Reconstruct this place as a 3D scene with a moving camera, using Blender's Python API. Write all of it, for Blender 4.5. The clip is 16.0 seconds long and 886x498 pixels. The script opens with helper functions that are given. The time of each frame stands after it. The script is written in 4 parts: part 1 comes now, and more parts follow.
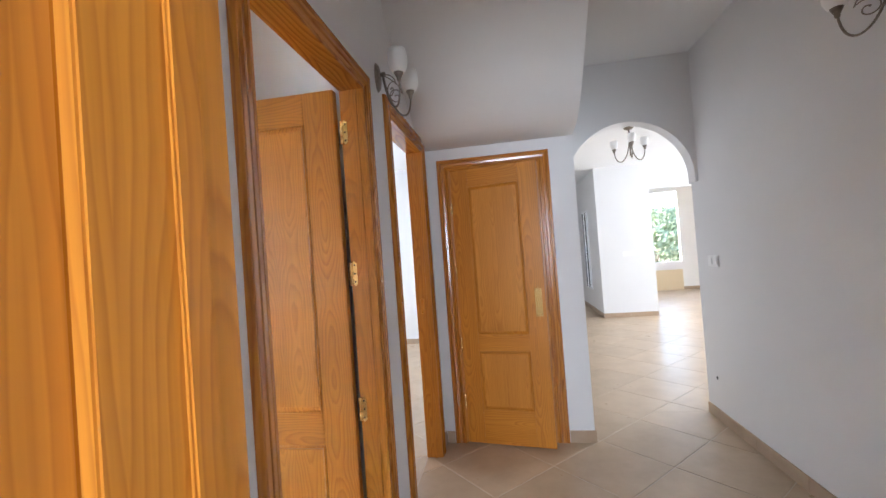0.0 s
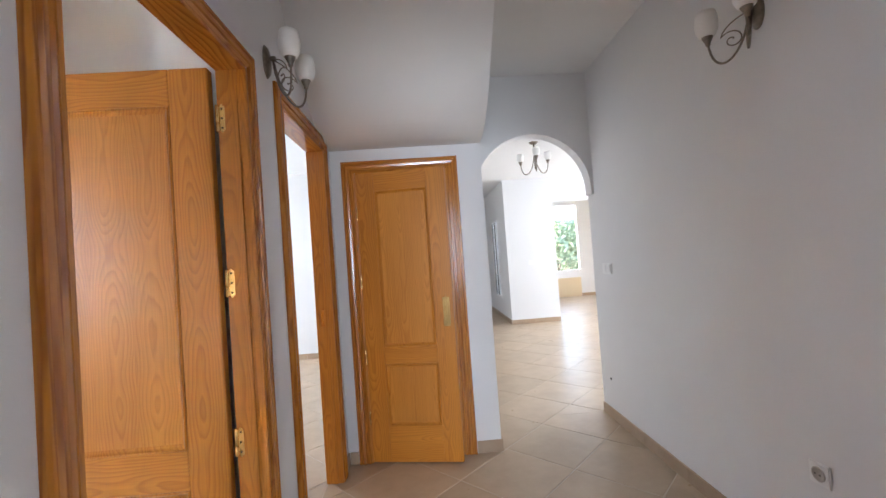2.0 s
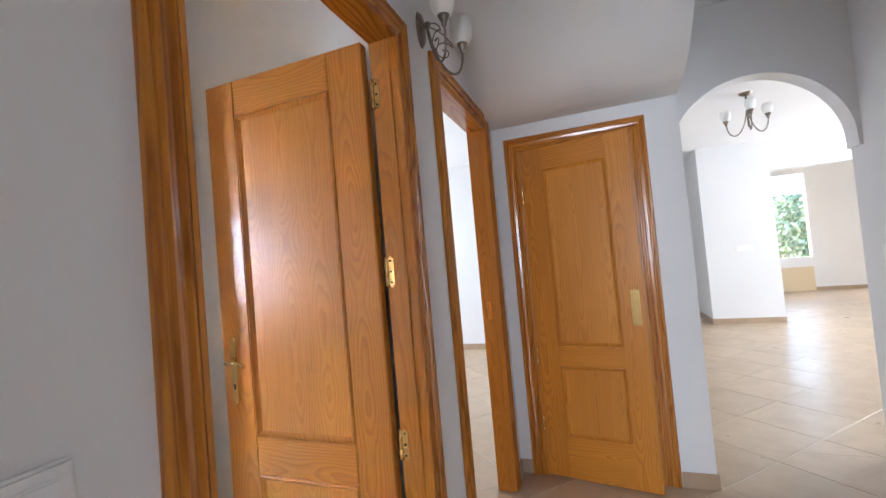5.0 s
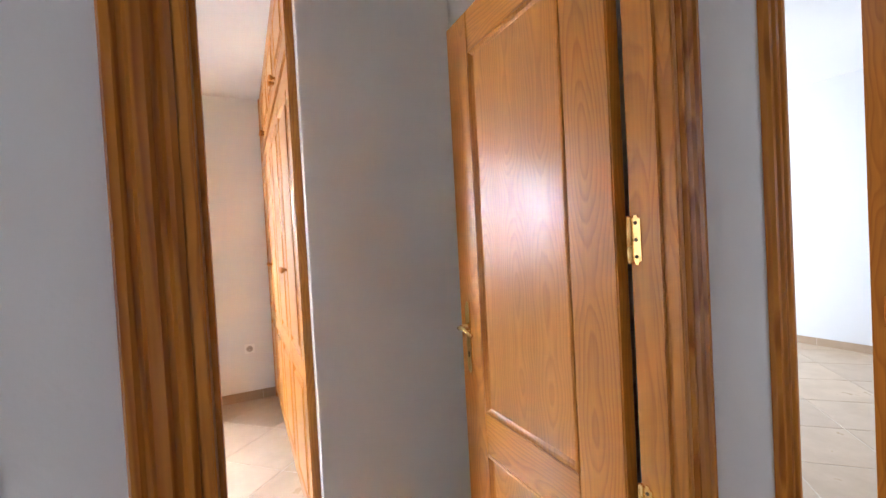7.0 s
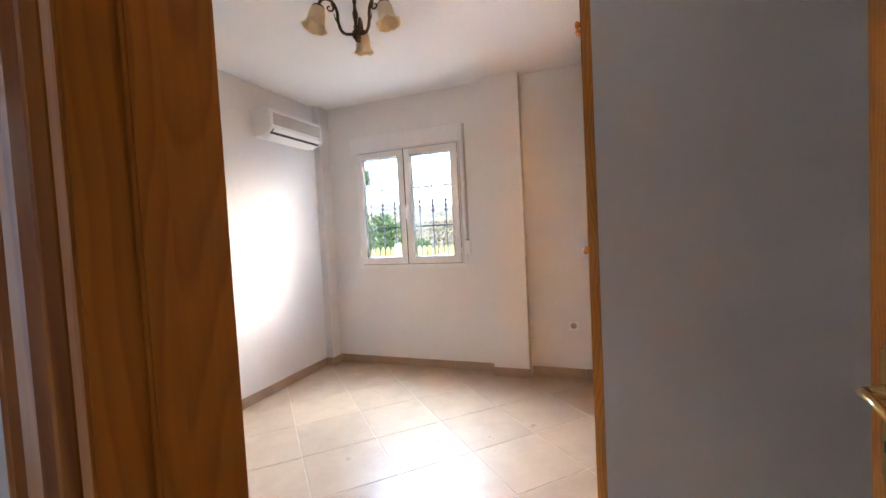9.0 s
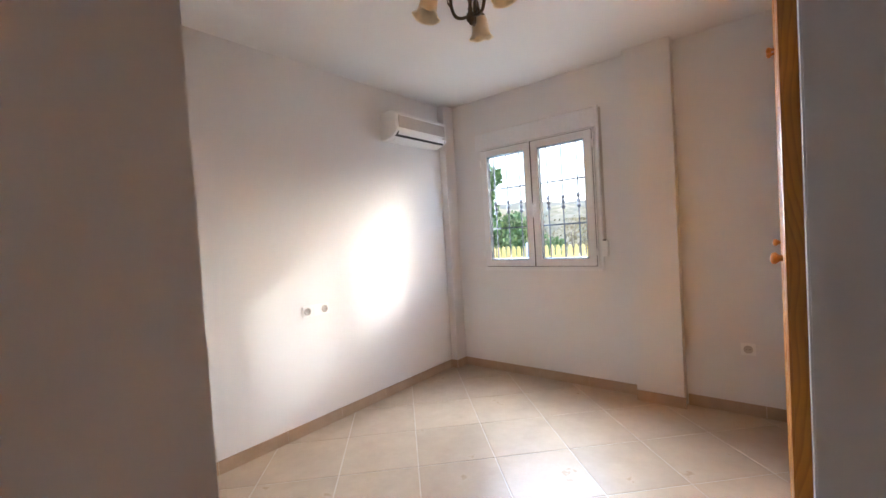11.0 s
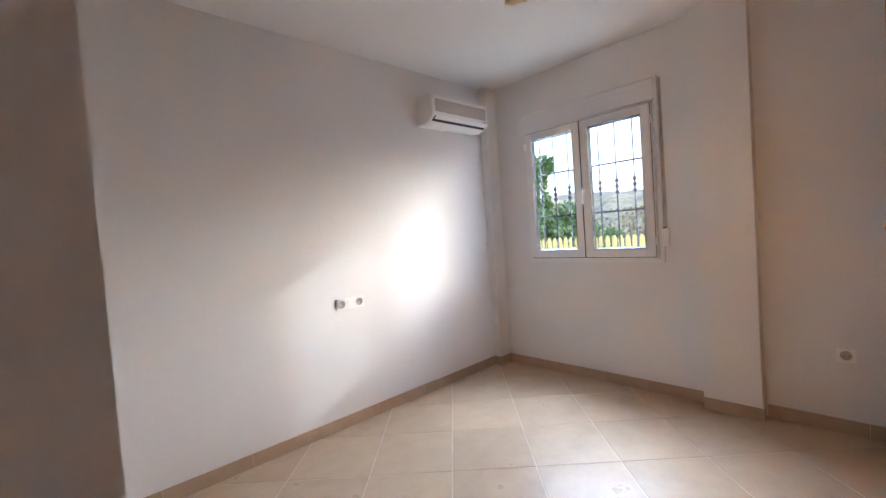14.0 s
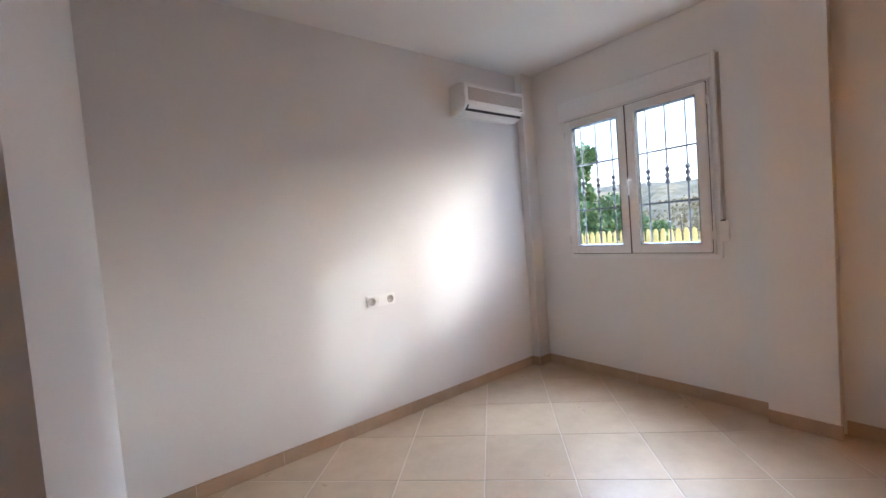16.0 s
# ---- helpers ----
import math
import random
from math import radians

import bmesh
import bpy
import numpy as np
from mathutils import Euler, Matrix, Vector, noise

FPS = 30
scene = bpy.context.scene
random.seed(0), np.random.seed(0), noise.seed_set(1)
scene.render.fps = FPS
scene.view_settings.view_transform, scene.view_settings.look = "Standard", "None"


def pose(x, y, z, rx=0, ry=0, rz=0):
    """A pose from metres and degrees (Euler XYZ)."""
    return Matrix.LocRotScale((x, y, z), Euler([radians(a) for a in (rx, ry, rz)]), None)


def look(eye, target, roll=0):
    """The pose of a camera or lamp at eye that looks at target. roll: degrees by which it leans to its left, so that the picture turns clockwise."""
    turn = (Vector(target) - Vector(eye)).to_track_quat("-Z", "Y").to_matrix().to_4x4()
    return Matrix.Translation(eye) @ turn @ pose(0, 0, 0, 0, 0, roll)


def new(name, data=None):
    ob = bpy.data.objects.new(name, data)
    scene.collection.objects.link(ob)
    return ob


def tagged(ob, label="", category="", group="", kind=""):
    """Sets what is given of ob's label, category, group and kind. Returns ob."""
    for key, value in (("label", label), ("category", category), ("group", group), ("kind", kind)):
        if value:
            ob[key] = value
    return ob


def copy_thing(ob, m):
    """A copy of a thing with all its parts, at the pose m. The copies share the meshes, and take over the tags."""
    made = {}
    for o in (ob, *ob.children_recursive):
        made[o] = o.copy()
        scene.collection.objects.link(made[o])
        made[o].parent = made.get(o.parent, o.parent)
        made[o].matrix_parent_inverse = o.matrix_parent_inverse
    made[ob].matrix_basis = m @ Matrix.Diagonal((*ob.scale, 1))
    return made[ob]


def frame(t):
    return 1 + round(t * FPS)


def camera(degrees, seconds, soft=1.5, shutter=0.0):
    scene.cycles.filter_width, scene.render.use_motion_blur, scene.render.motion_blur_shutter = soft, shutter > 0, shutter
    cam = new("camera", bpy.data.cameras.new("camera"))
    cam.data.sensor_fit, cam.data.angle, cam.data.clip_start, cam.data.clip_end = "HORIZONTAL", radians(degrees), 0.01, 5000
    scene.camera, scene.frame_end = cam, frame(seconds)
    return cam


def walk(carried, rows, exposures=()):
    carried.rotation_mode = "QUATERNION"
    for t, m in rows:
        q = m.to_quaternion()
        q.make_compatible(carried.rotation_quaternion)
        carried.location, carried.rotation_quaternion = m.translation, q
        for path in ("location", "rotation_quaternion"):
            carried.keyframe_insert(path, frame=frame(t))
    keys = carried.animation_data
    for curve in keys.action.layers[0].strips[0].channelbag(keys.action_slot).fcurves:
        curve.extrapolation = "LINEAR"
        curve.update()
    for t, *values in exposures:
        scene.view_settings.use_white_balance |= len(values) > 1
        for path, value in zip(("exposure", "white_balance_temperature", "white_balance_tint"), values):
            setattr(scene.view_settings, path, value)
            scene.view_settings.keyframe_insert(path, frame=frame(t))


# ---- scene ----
cam = camera(94.2, 16.0)
PATH = [
    (0, (0.066, 0.484, 1.337), (-0.255, 2.458, 1.369), -4.2),
    (0.5, (0.08, 0.537, 1.33), (-0.069, 2.531, 1.366), -4.3),
    (1, (0.094, 0.573, 1.325), (0.07, 2.572, 1.363), -4.3),
    (1.5, (0.103, 0.597, 1.325), (0.159, 2.596, 1.364), -4.2),
    (2, (0.115, 0.614, 1.322), (0.203, 2.611, 1.369), -4.1),
    (2.5, (0.111, 0.64, 1.322), (0.187, 2.638, 1.383), -4.1),
    (3, (0.106, 0.666, 1.328), (0.112, 2.665, 1.402), -4.1),
    (5.5, (0.009, 1.0, 1.3), (-0.946, 2.756, 1.344), -5.0),
    (6, (-0.041, 1.116, 1.311), (-1.285, 2.682, 1.323), -4.7),
    (6.5, (-0.046, 1.236, 1.309), (-1.587, 2.51, 1.287), -4.0),
    (7, (0.005, 1.371, 1.309), (-1.79, 2.252, 1.269), -3.1),
    (7.5, (-0.022, 1.449, 1.304), (-1.968, 1.906, 1.24), -2.7),
    (8, (-0.148, 1.534, 1.297), (-2.146, 1.544, 1.216), -2.5),
    (8.5, (-0.24, 1.571, 1.294), (-2.204, 1.202, 1.209), -2.6),
    (9, (-0.332, 1.609, 1.321), (-2.202, 0.905, 1.236), -3.0),
    (9.5, (-0.432, 1.66, 1.347), (-2.19, 0.71, 1.271), -3.5),
    (10, (-0.491, 1.634, 1.345), (-2.152, 0.522, 1.286), -3.6),
    (12.5, (-0.716, 1.523, 1.327), (-2.199, 0.184, 1.253), -3.7),
    (13, (-0.749, 1.527, 1.323), (-2.198, 0.151, 1.249), -3.8),
    (13.5, (-0.766, 1.518, 1.316), (-2.184, 0.109, 1.24), -4.0),
    (14, (-0.793, 1.518, 1.307), (-2.171, 0.07, 1.23), -4.1),
    (14.5, (-0.81, 1.481, 1.307), (-2.158, 0.006, 1.221), -4.2),
    (15, (-0.865, 1.461, 1.313), (-2.159, -0.051, 1.219), -4.4),
    (15.5, (-0.889, 1.444, 1.304), (-2.148, -0.101, 1.212), -4.5),
    (16, (-0.914, 1.454, 1.309), (-2.150, -0.125, 1.218), -4.5),
]
EXPOSURES = [(0, 3.8, 5850, 10), (3, 3.8, 5850, 10), (5.5, 3.75, 5800, 10), (6.5, 3.85, 5700, 10), (7.5, 3.7, 5600, 10), (8.5, 3.25, 5550, 10), (9.5, 2.9, 5550, 10), (12.5, 2.6, 5400, 10), (16, 2.35, 5250, 10)]
walk(cam, [(t, look(eye, target, roll)) for t, eye, target, roll in PATH], EXPOSURES)
SUN_WAY, SUN_ROT, SUN_POWER, SUN_ANGLE = (1.53, -1.0, -0.74), 303.2, 0.18, 2.0
P_BED, P_HALL, P_BED2, P_START = 66, 26, 6.5, 11.0
CH_TURN = 200

# ---- world, sun, window and fill light, exposure ----
world = bpy.data.worlds.new("sky")
scene.world = world
world.use_nodes = True
wn = world.node_tree.nodes
sky = wn.new("ShaderNodeTexSky")
sky.sky_type, sky.sun_disc = "NISHITA", False
sky.sun_elevation, sky.sun_rotation = radians(22.6), radians(SUN_ROT)
sky.air_density, sky.dust_density = 1.0, 3.0
wn["Background"].inputs[1].default_value = 0.15
world.node_tree.links.new(sky.outputs[0], wn["Background"].inputs[0])
sun = new("sun", bpy.data.lights.new("sun", "SUN"))
sun.data.energy, sun.data.angle, sun.data.color = SUN_POWER, radians(SUN_ANGLE), (1.0, 0.97, 0.92)
sun.matrix_world = look((0, 0, 0), SUN_WAY)


def area_lamp(name, at, toward, w, h, power, colour=(0.88, 0.94, 1.0)):
    data = bpy.data.lights.new(name, "AREA")
    data.shape, data.size, data.size_y, data.energy, data.color = "RECTANGLE", w, h, power, colour
    ob = new(name, data)
    ob.matrix_world = look(at, toward)
    return ob


# added area lamps, unseen above and beside the bedroom window, in place of skylight
area_lamp("bedroom_window_light", (-4.95, -0.65, 3.05), (-3.2, 0.3, 1.3), 1.4, 1.3, P_BED * 0.85, (0.84, 0.92, 1.0))
area_lamp("bedroom_window_light", (-7.5, 2.0, 3.4), (-4.0, -0.12, 1.6), 3.4, 2.6, P_BED * 0.17, (0.84, 0.92, 1.0))
area_lamp("bedroom_window_light", (-4.85, -1.85, 1.9), (-3.2, 0.4, 1.5), 1.1, 1.6, P_BED * 1.2, (0.84, 0.92, 1.0))
# added fill lamp in the unseen east of the hall; no window is built there
area_lamp("hall_fill_light", (6.4, 7.2, 1.5), (0, 5.2, 1.2), 1.8, 2.2, P_HALL)
area_lamp("second_bedroom_window_light", (-4.1, 5.4, 1.5), (0, 5.2, 1.0), 1.3, 1.2, P_BED2)
# added fill lamp in the unseen first room, brightens the corridor; no window behind it
area_lamp("start_room_fill_light", (0.05, -2.55, 1.5), (0.15, 2, 1.35), 1.3, 1.2, P_START)


# ---- materials ----
def mat(name, colour, rough=0.5, metal=0.0):
    m = bpy.data.materials.new(name)
    m.use_nodes = True
    b = m.node_tree.nodes["Principled BSDF"]
    b.inputs["Base Color"].default_value = (*colour, 1)
    b.inputs["Roughness"].default_value = rough
    b.inputs["Metallic"].default_value = metal
    return m


def nodes_of(m):
    return m.node_tree.nodes, m.node_tree.links, m.node_tree.nodes["Principled BSDF"]


def coords(n, l, scale, random_shift=True, space="Object"):
    tc = n.new("ShaderNodeTexCoord")
    mp = n.new("ShaderNodeMapping")
    mp.inputs["Scale"].default_value = scale
    l.new(tc.outputs[space], mp.inputs["Vector"])
    if random_shift:
        info = n.new("ShaderNodeObjectInfo")
        mul = n.new("ShaderNodeMath")
        mul.operation = "MULTIPLY"
        mul.inputs[1].default_value = 37.0
        l.new(info.outputs["Random"], mul.inputs[0])
        l.new(mul.outputs[0], mp.inputs["Location"])
    return mp


def ramp(n, stops):
    r = n.new("ShaderNodeValToRGB")
    while len(r.color_ramp.elements) < len(stops):
        r.color_ramp.elements.new(0.5)
    for e, (p, c) in zip(r.color_ramp.elements, stops):
        e.position, e.color = p, (*c, 1)
    return r


def add_bump(n, l, b, source, strength, distance):
    bump = n.new("ShaderNodeBump")
    bump.inputs["Strength"].default_value, bump.inputs["Distance"].default_value = strength, distance
    l.new(source, bump.inputs["Height"])
    l.new(bump.outputs[0], b.inputs["Normal"])


def plaster(name, colour, rough=0.85):
    m = mat(name, colour, rough)
    n, l, b = nodes_of(m)
    big = n.new("ShaderNodeTexNoise")
    big.inputs["Scale"].default_value, big.inputs["Detail"].default_value = 1.3, 5
    l.new(coords(n, l, (1, 1, 1), False).outputs[0], big.inputs["Vector"])
    r = ramp(n, [(0.3, tuple(c * 0.965 for c in colour)), (0.7, colour)])
    l.new(big.outputs["Fac"], r.inputs[0])
    l.new(r.outputs[0], b.inputs["Base Color"])
    fine = n.new("ShaderNodeTexNoise")
    fine.inputs["Scale"].default_value, fine.inputs["Detail"].default_value = 90, 4
    l.new(coords(n, l, (1, 1, 1), False).outputs[0], fine.inputs["Vector"])
    add_bump(n, l, b, fine.outputs["Fac"], 0.12, 0.004)
    return m


def pine(name, axis, light, dark, rough=0.36, pitch=0.009, board=0.15, contrast=1.0):
    """Varnished plain-sawn pine: year rings round a wavering heart, drawn out along the axis into flame figures, board by board."""
    m = mat(name, light, rough)
    n, l, b = nodes_of(m)

    def math_node(op, *ins):
        nd = n.new("ShaderNodeMath")
        nd.operation = op
        for k, v in enumerate(ins):
            if isinstance(v, (int, float)):
                nd.inputs[k].default_value = v
            else:
                l.new(v, nd.inputs[k])
        return nd.outputs[0]

    def noise_node(scale, detail):
        no = n.new("ShaderNodeTexNoise")
        no.inputs["Scale"].default_value, no.inputs["Detail"].default_value = 1.0, detail
        l.new(coords(n, l, scale).outputs[0], no.inputs["Vector"])
        return no.outputs["Fac"]

    def along(a, c):
        return tuple(a if k == axis else c for k in range(3))

    sep = n.new("ShaderNodeSeparateXYZ")
    l.new(coords(n, l, (1, 1, 1)).outputs[0], sep.inputs[0])
    cross = [sep.outputs[k] for k in range(3) if k != axis]
    width = math_node("ADD", cross[0], math_node("MULTIPLY", cross[1], 0.9))
    u = math_node("SUBTRACT", math_node("PINGPONG", width, board), board * 0.45)
    u = math_node("ADD", u, math_node("MULTIPLY", math_node("SUBTRACT", noise_node(along(1.6, 5.0), 2), 0.5), 0.06))
    heart = math_node("MULTIPLY", math_node("SUBTRACT", noise_node(along(1.5, 0.6), 2), 0.28), 0.17)
    r = math_node("SQRT", math_node("ADD", math_node("MULTIPLY", u, u), math_node("MULTIPLY", heart, heart)))
    r = math_node("ADD", r, math_node("MULTIPLY", noise_node(along(4.0, 40.0), 2), 0.006))
    r = math_node("ADD", r, math_node("MULTIPLY", noise_node(along(2.2, 11.0), 3), 0.022))
    turn = math_node("FRACT", math_node("DIVIDE", r, pitch))
    deep = tuple(a + (c - a) * contrast for a, c in zip(light, dark))
    rings = ramp(n, [(0.0, light), (0.45, tuple(0.75 * a + 0.25 * c for a, c in zip(light, deep))), (0.82, deep), (1.0, light)])
    l.new(turn, rings.inputs[0])
    fine = noise_node(along(3.0, 160.0), 3)
    fr = ramp(n, [(0.35, (0.86, 0.83, 0.78)), (0.6, (1, 1, 1))])
    l.new(fine, fr.inputs[0])
    tone = noise_node(along(0.7, 5.0), 3)
    tr = ramp(n, [(0.35, (0.86, 0.80, 0.74)), (0.62, (1, 1, 1))])
    l.new(tone, tr.inputs[0])
    last = rings.outputs[0]
    for other, amount in ((fr, 0.6), (tr, 0.8)):
        mix = n.new("ShaderNodeMix")
        mix.data_type, mix.blend_type = "RGBA", "MULTIPLY"
        mix.inputs["Factor"].default_value = amount
        l.new(last, mix.inputs["A"])
        l.new(other.outputs[0], mix.inputs["B"])
        last = mix.outputs["Result"]
    l.new(last, b.inputs["Base Color"])
    b.inputs["Coat Weight"].default_value = 0.2
    b.inputs["Coat Roughness"].default_value = 0.11
    add_bump(n, l, b, fine, 0.04, 0.001)
    return m


def stone_tile(name, a, c, rough, spread=0.12):
    m = mat(name, a, rough)
    n, l, b = nodes_of(m)
    no = n.new("ShaderNodeTexNoise")
    no.inputs["Scale"].default_value, no.inputs["Detail"].default_value, no.inputs["Roughness"].default_value = 5.5, 8, 0.62
    l.new(coords(n, l, (1, 1, 1)).outputs[0], no.inputs["Vector"])
    r = ramp(n, [(0.32, c), (0.66, a)])
    l.new(no.outputs["Fac"], r.inputs[0])
    info = n.new("ShaderNodeObjectInfo")
    mr = n.new("ShaderNodeMapRange")
    mr.inputs["To Min"].default_value, mr.inputs["To Max"].default_value = 1 - spread, 1
    l.new(info.outputs["Random"], mr.inputs["Value"])
    hsv = n.new("ShaderNodeHueSaturation")
    l.new(mr.outputs[0], hsv.inputs["Value"])
    l.new(r.outputs[0], hsv.inputs["Color"])
    l.new(hsv.outputs[0], b.inputs["Base Color"])
    rr = ramp(n, [(0.3, (rough + 0.05,) * 3), (0.7, (rough - 0.03,) * 3)])
    l.new(no.outputs["Fac"], rr.inputs[0])
    l.new(rr.outputs[0], b.inputs["Roughness"])
    add_bump(n, l, b, no.outputs["Fac"], 0.08, 0.003)
    return m


def noisy(name, a, c, scale, rough=0.6, metal=0.0, bump=0.2, spread=False):
    m = mat(name, a, rough, metal)
    n, l, b = nodes_of(m)
    no = n.new("ShaderNodeTexNoise")
    no.inputs["Scale"].default_value, no.inputs["Detail"].default_value = scale, 6
    l.new(coords(n, l, (1, 1, 1), False).outputs[0], no.inputs["Vector"])
    r = ramp(n, [(0.3, a), (0.7, c)])
    l.new(no.outputs["Fac"], r.inputs[0])
    l.new(r.outputs[0], b.inputs["Base Color"])
    if spread:
        geo = n.new("ShaderNodeNewGeometry")
        l.new(geo.outputs["Random Per Island"], r.inputs[0])
    add_bump(n, l, b, no.outputs["Fac"], bump, 0.003)
    return m


M_WALL = plaster("white_wall_paint", (0.80, 0.79, 0.785))
M_CEIL = plaster("white_ceiling_paint", (0.82, 0.81, 0.80), 0.9)
PL, PD = (0.62, 0.250, 0.026), (0.42, 0.135, 0.010)
M_PINE = pine("honey_pine_upright", 2, PL, PD, contrast=0.65)
M_PINE_X = pine("honey_pine_level_x", 0, PL, PD, contrast=0.65)
M_CASE = pine("honey_pine_casing", 2, (0.58, 0.225, 0.026), (0.37, 0.118, 0.011), 0.2, 0.016, 0.21)
M_CASE_X = pine("honey_pine_casing_level", 0, (0.58, 0.225, 0.026), (0.37, 0.118, 0.011), 0.2, 0.016, 0.21)
M_PANEL = pine("honey_pine_panel", 2, (0.64, 0.272, 0.038), (0.47, 0.168, 0.016), 0.36, 0.008, 0.14, 0.65)
M_TILE = stone_tile("beige_floor_tile", (0.57, 0.43, 0.29), (0.49, 0.36, 0.235), 0.30)
M_GROUT = noisy("pale_grout", (0.70, 0.62, 0.52), (0.58, 0.50, 0.40), 9, 0.9)
M_SKIRT = stone_tile("beige_skirting_tile", (0.48, 0.35, 0.235), (0.41, 0.29, 0.19), 0.35, 0.06)
M_BRASS = noisy("polished_brass", (0.83, 0.60, 0.25), (0.74, 0.52, 0.20), 60, 0.22, 1.0, 0.05)
M_BRONZE = noisy("antique_bronze", (0.10, 0.075, 0.05), (0.20, 0.15, 0.09), 45, 0.42, 0.9, 0.2)
M_PEWTER = noisy("brushed_pewter", (0.20, 0.17, 0.14), (0.32, 0.28, 0.23), 50, 0.38, 0.9, 0.15)
M_FROST = mat("frosted_glass", (0.90, 0.885, 0.86), 0.35)
M_FROST.node_tree.nodes["Principled BSDF"].inputs["Subsurface Weight"].default_value = 0.0
M_CREAM = noisy("cream_glass", (0.86, 0.77, 0.58), (0.80, 0.66, 0.42), 14, 0.28, 0.0, 0.05)
M_PLASTIC = noisy("white_plastic", (0.88, 0.875, 0.86), (0.85, 0.84, 0.83), 40, 0.3, 0, 0.02)
M_GREY = noisy("warm_grey_plastic", (0.50, 0.46, 0.42), (0.47, 0.43, 0.39), 40, 0.45, 0, 0.03)
M_ALU = noisy("white_lacquered_aluminium", (0.84, 0.84, 0.85), (0.80, 0.80, 0.81), 40, 0.3, 0, 0.03)
M_BLACK = mat("black_plastic", (0.012, 0.012, 0.013), 0.5)
M_GASKET = mat("dark_gasket", (0.03, 0.03, 0.03), 0.7)
M_IRON = noisy("grey_wrought_iron", (0.075, 0.075, 0.08), (0.11, 0.11, 0.115), 40, 0.55, 0.4)
M_GLASS = mat("window_glass", (1, 1, 1), 0.0)
M_GLASS.node_tree.nodes["Principled BSDF"].inputs["Transmission Weight"].default_value = 1.0
M_GLASS.node_tree.nodes["Principled BSDF"].inputs["IOR"].default_value = 1.05
M_RENDER = plaster("outside_render", (0.75, 0.73, 0.68))
M_YELLOW = noisy("yellow_fence_paint", (0.78, 0.58, 0.20), (0.70, 0.50, 0.15), 12, 0.7)
M_DRY = noisy("dry_ground", (0.30, 0.24, 0.15), (0.20, 0.18, 0.09), 0.8, 0.95)
M_LEAF = noisy("green_leaves", (0.08, 0.14, 0.035), (0.17, 0.24, 0.08), 2, 0.6, 0, 0.1, True)
M_OLIVE = noisy("grey_green_olive_leaves", (0.20, 0.26, 0.16), (0.32, 0.37, 0.26), 2, 0.6, 0, 0.1, True)
M_DRYLEAF = noisy("dry_brown_leaves", (0.26, 0.20, 0.10), (0.38, 0.30, 0.16), 2, 0.7, 0, 0.1, True)
M_BARK = noisy("grey_brown_bark", (0.13, 0.10, 0.075), (0.20, 0.16, 0.12), 12, 0.9)
M_HILL = noisy("distant_hill", (0.17, 0.16, 0.10), (0.27, 0.23, 0.16), 0.09, 0.95)
M_SCRUB = noisy("dry_scrub", (0.22, 0.19, 0.10), (0.38, 0.31, 0.20), 1.6, 0.95, 0, 0.6)
M_OCHRE = plaster("ochre_parapet_paint", (0.74, 0.60, 0.40))


# ---- building helpers ----
def part(name, bm, material, parent=None, label="", smooth=False):
    me = bpy.data.meshes.new(name)
    bmesh.ops.recalc_face_normals(bm, faces=bm.faces)
    if smooth:
        for f in bm.faces:
            f.smooth = True
    bm.to_mesh(me)
    bm.free()
    me.materials.append(material)
    ob = new(name, me)
    if parent:
        ob.parent = parent
    if label:
        ob["label"] = label
    return ob


def thing(name, label, category, m=None, group="", kind=""):
    ob = new(name)
    ob.empty_display_size = 0.05
    if m is not None:
        ob.matrix_basis = m
    return tagged(ob, label, category, group, kind)


def box(x0, x1, y0, y1, z0, z1, bevel=0.0, bm=None):
    out = bm or bmesh.new()
    b = bmesh.new() if bm else out
    v = bmesh.ops.create_cube(b, size=1)["verts"]
    for q in v:
        q.co = Vector(((x0 + x1) / 2 + q.co.x * (x1 - x0), (y0 + y1) / 2 + q.co.y * (y1 - y0), (z0 + z1) / 2 + q.co.z * (z1 - z0)))
    if bevel:
        bmesh.ops.bevel(b, geom=b.edges[:], offset=bevel, segments=2, affect="EDGES")
    if bm:
        vs = [out.verts.new(q.co) for q in b.verts]
        b.verts.index_update()
        for f in b.faces:
            out.faces.new([vs[q.index] for q in f.verts])
        b.free()
    return out


def boxes(*items, bevel=0.0):
    bm = bmesh.new()
    for i in items:
        box(*i, bevel=bevel, bm=bm)
    return bm


def extrude(points, axis, a, b):
    """A closed outline, in the two other axes in order, drawn out along the axis from a to b."""
    bm = bmesh.new()

    def at(p, s):
        c = [p[0], p[1]]
        c.insert(axis, s)
        return bm.verts.new(c)
    lo, hi = [at(p, a) for p in points], [at(p, b) for p in points]
    k = len(points)
    for i in range(k):
        bm.faces.new((lo[i], lo[(i + 1) % k], hi[(i + 1) % k], hi[i]))
    bm.faces.new(lo)
    bm.faces.new(hi[::-1])
    return bm


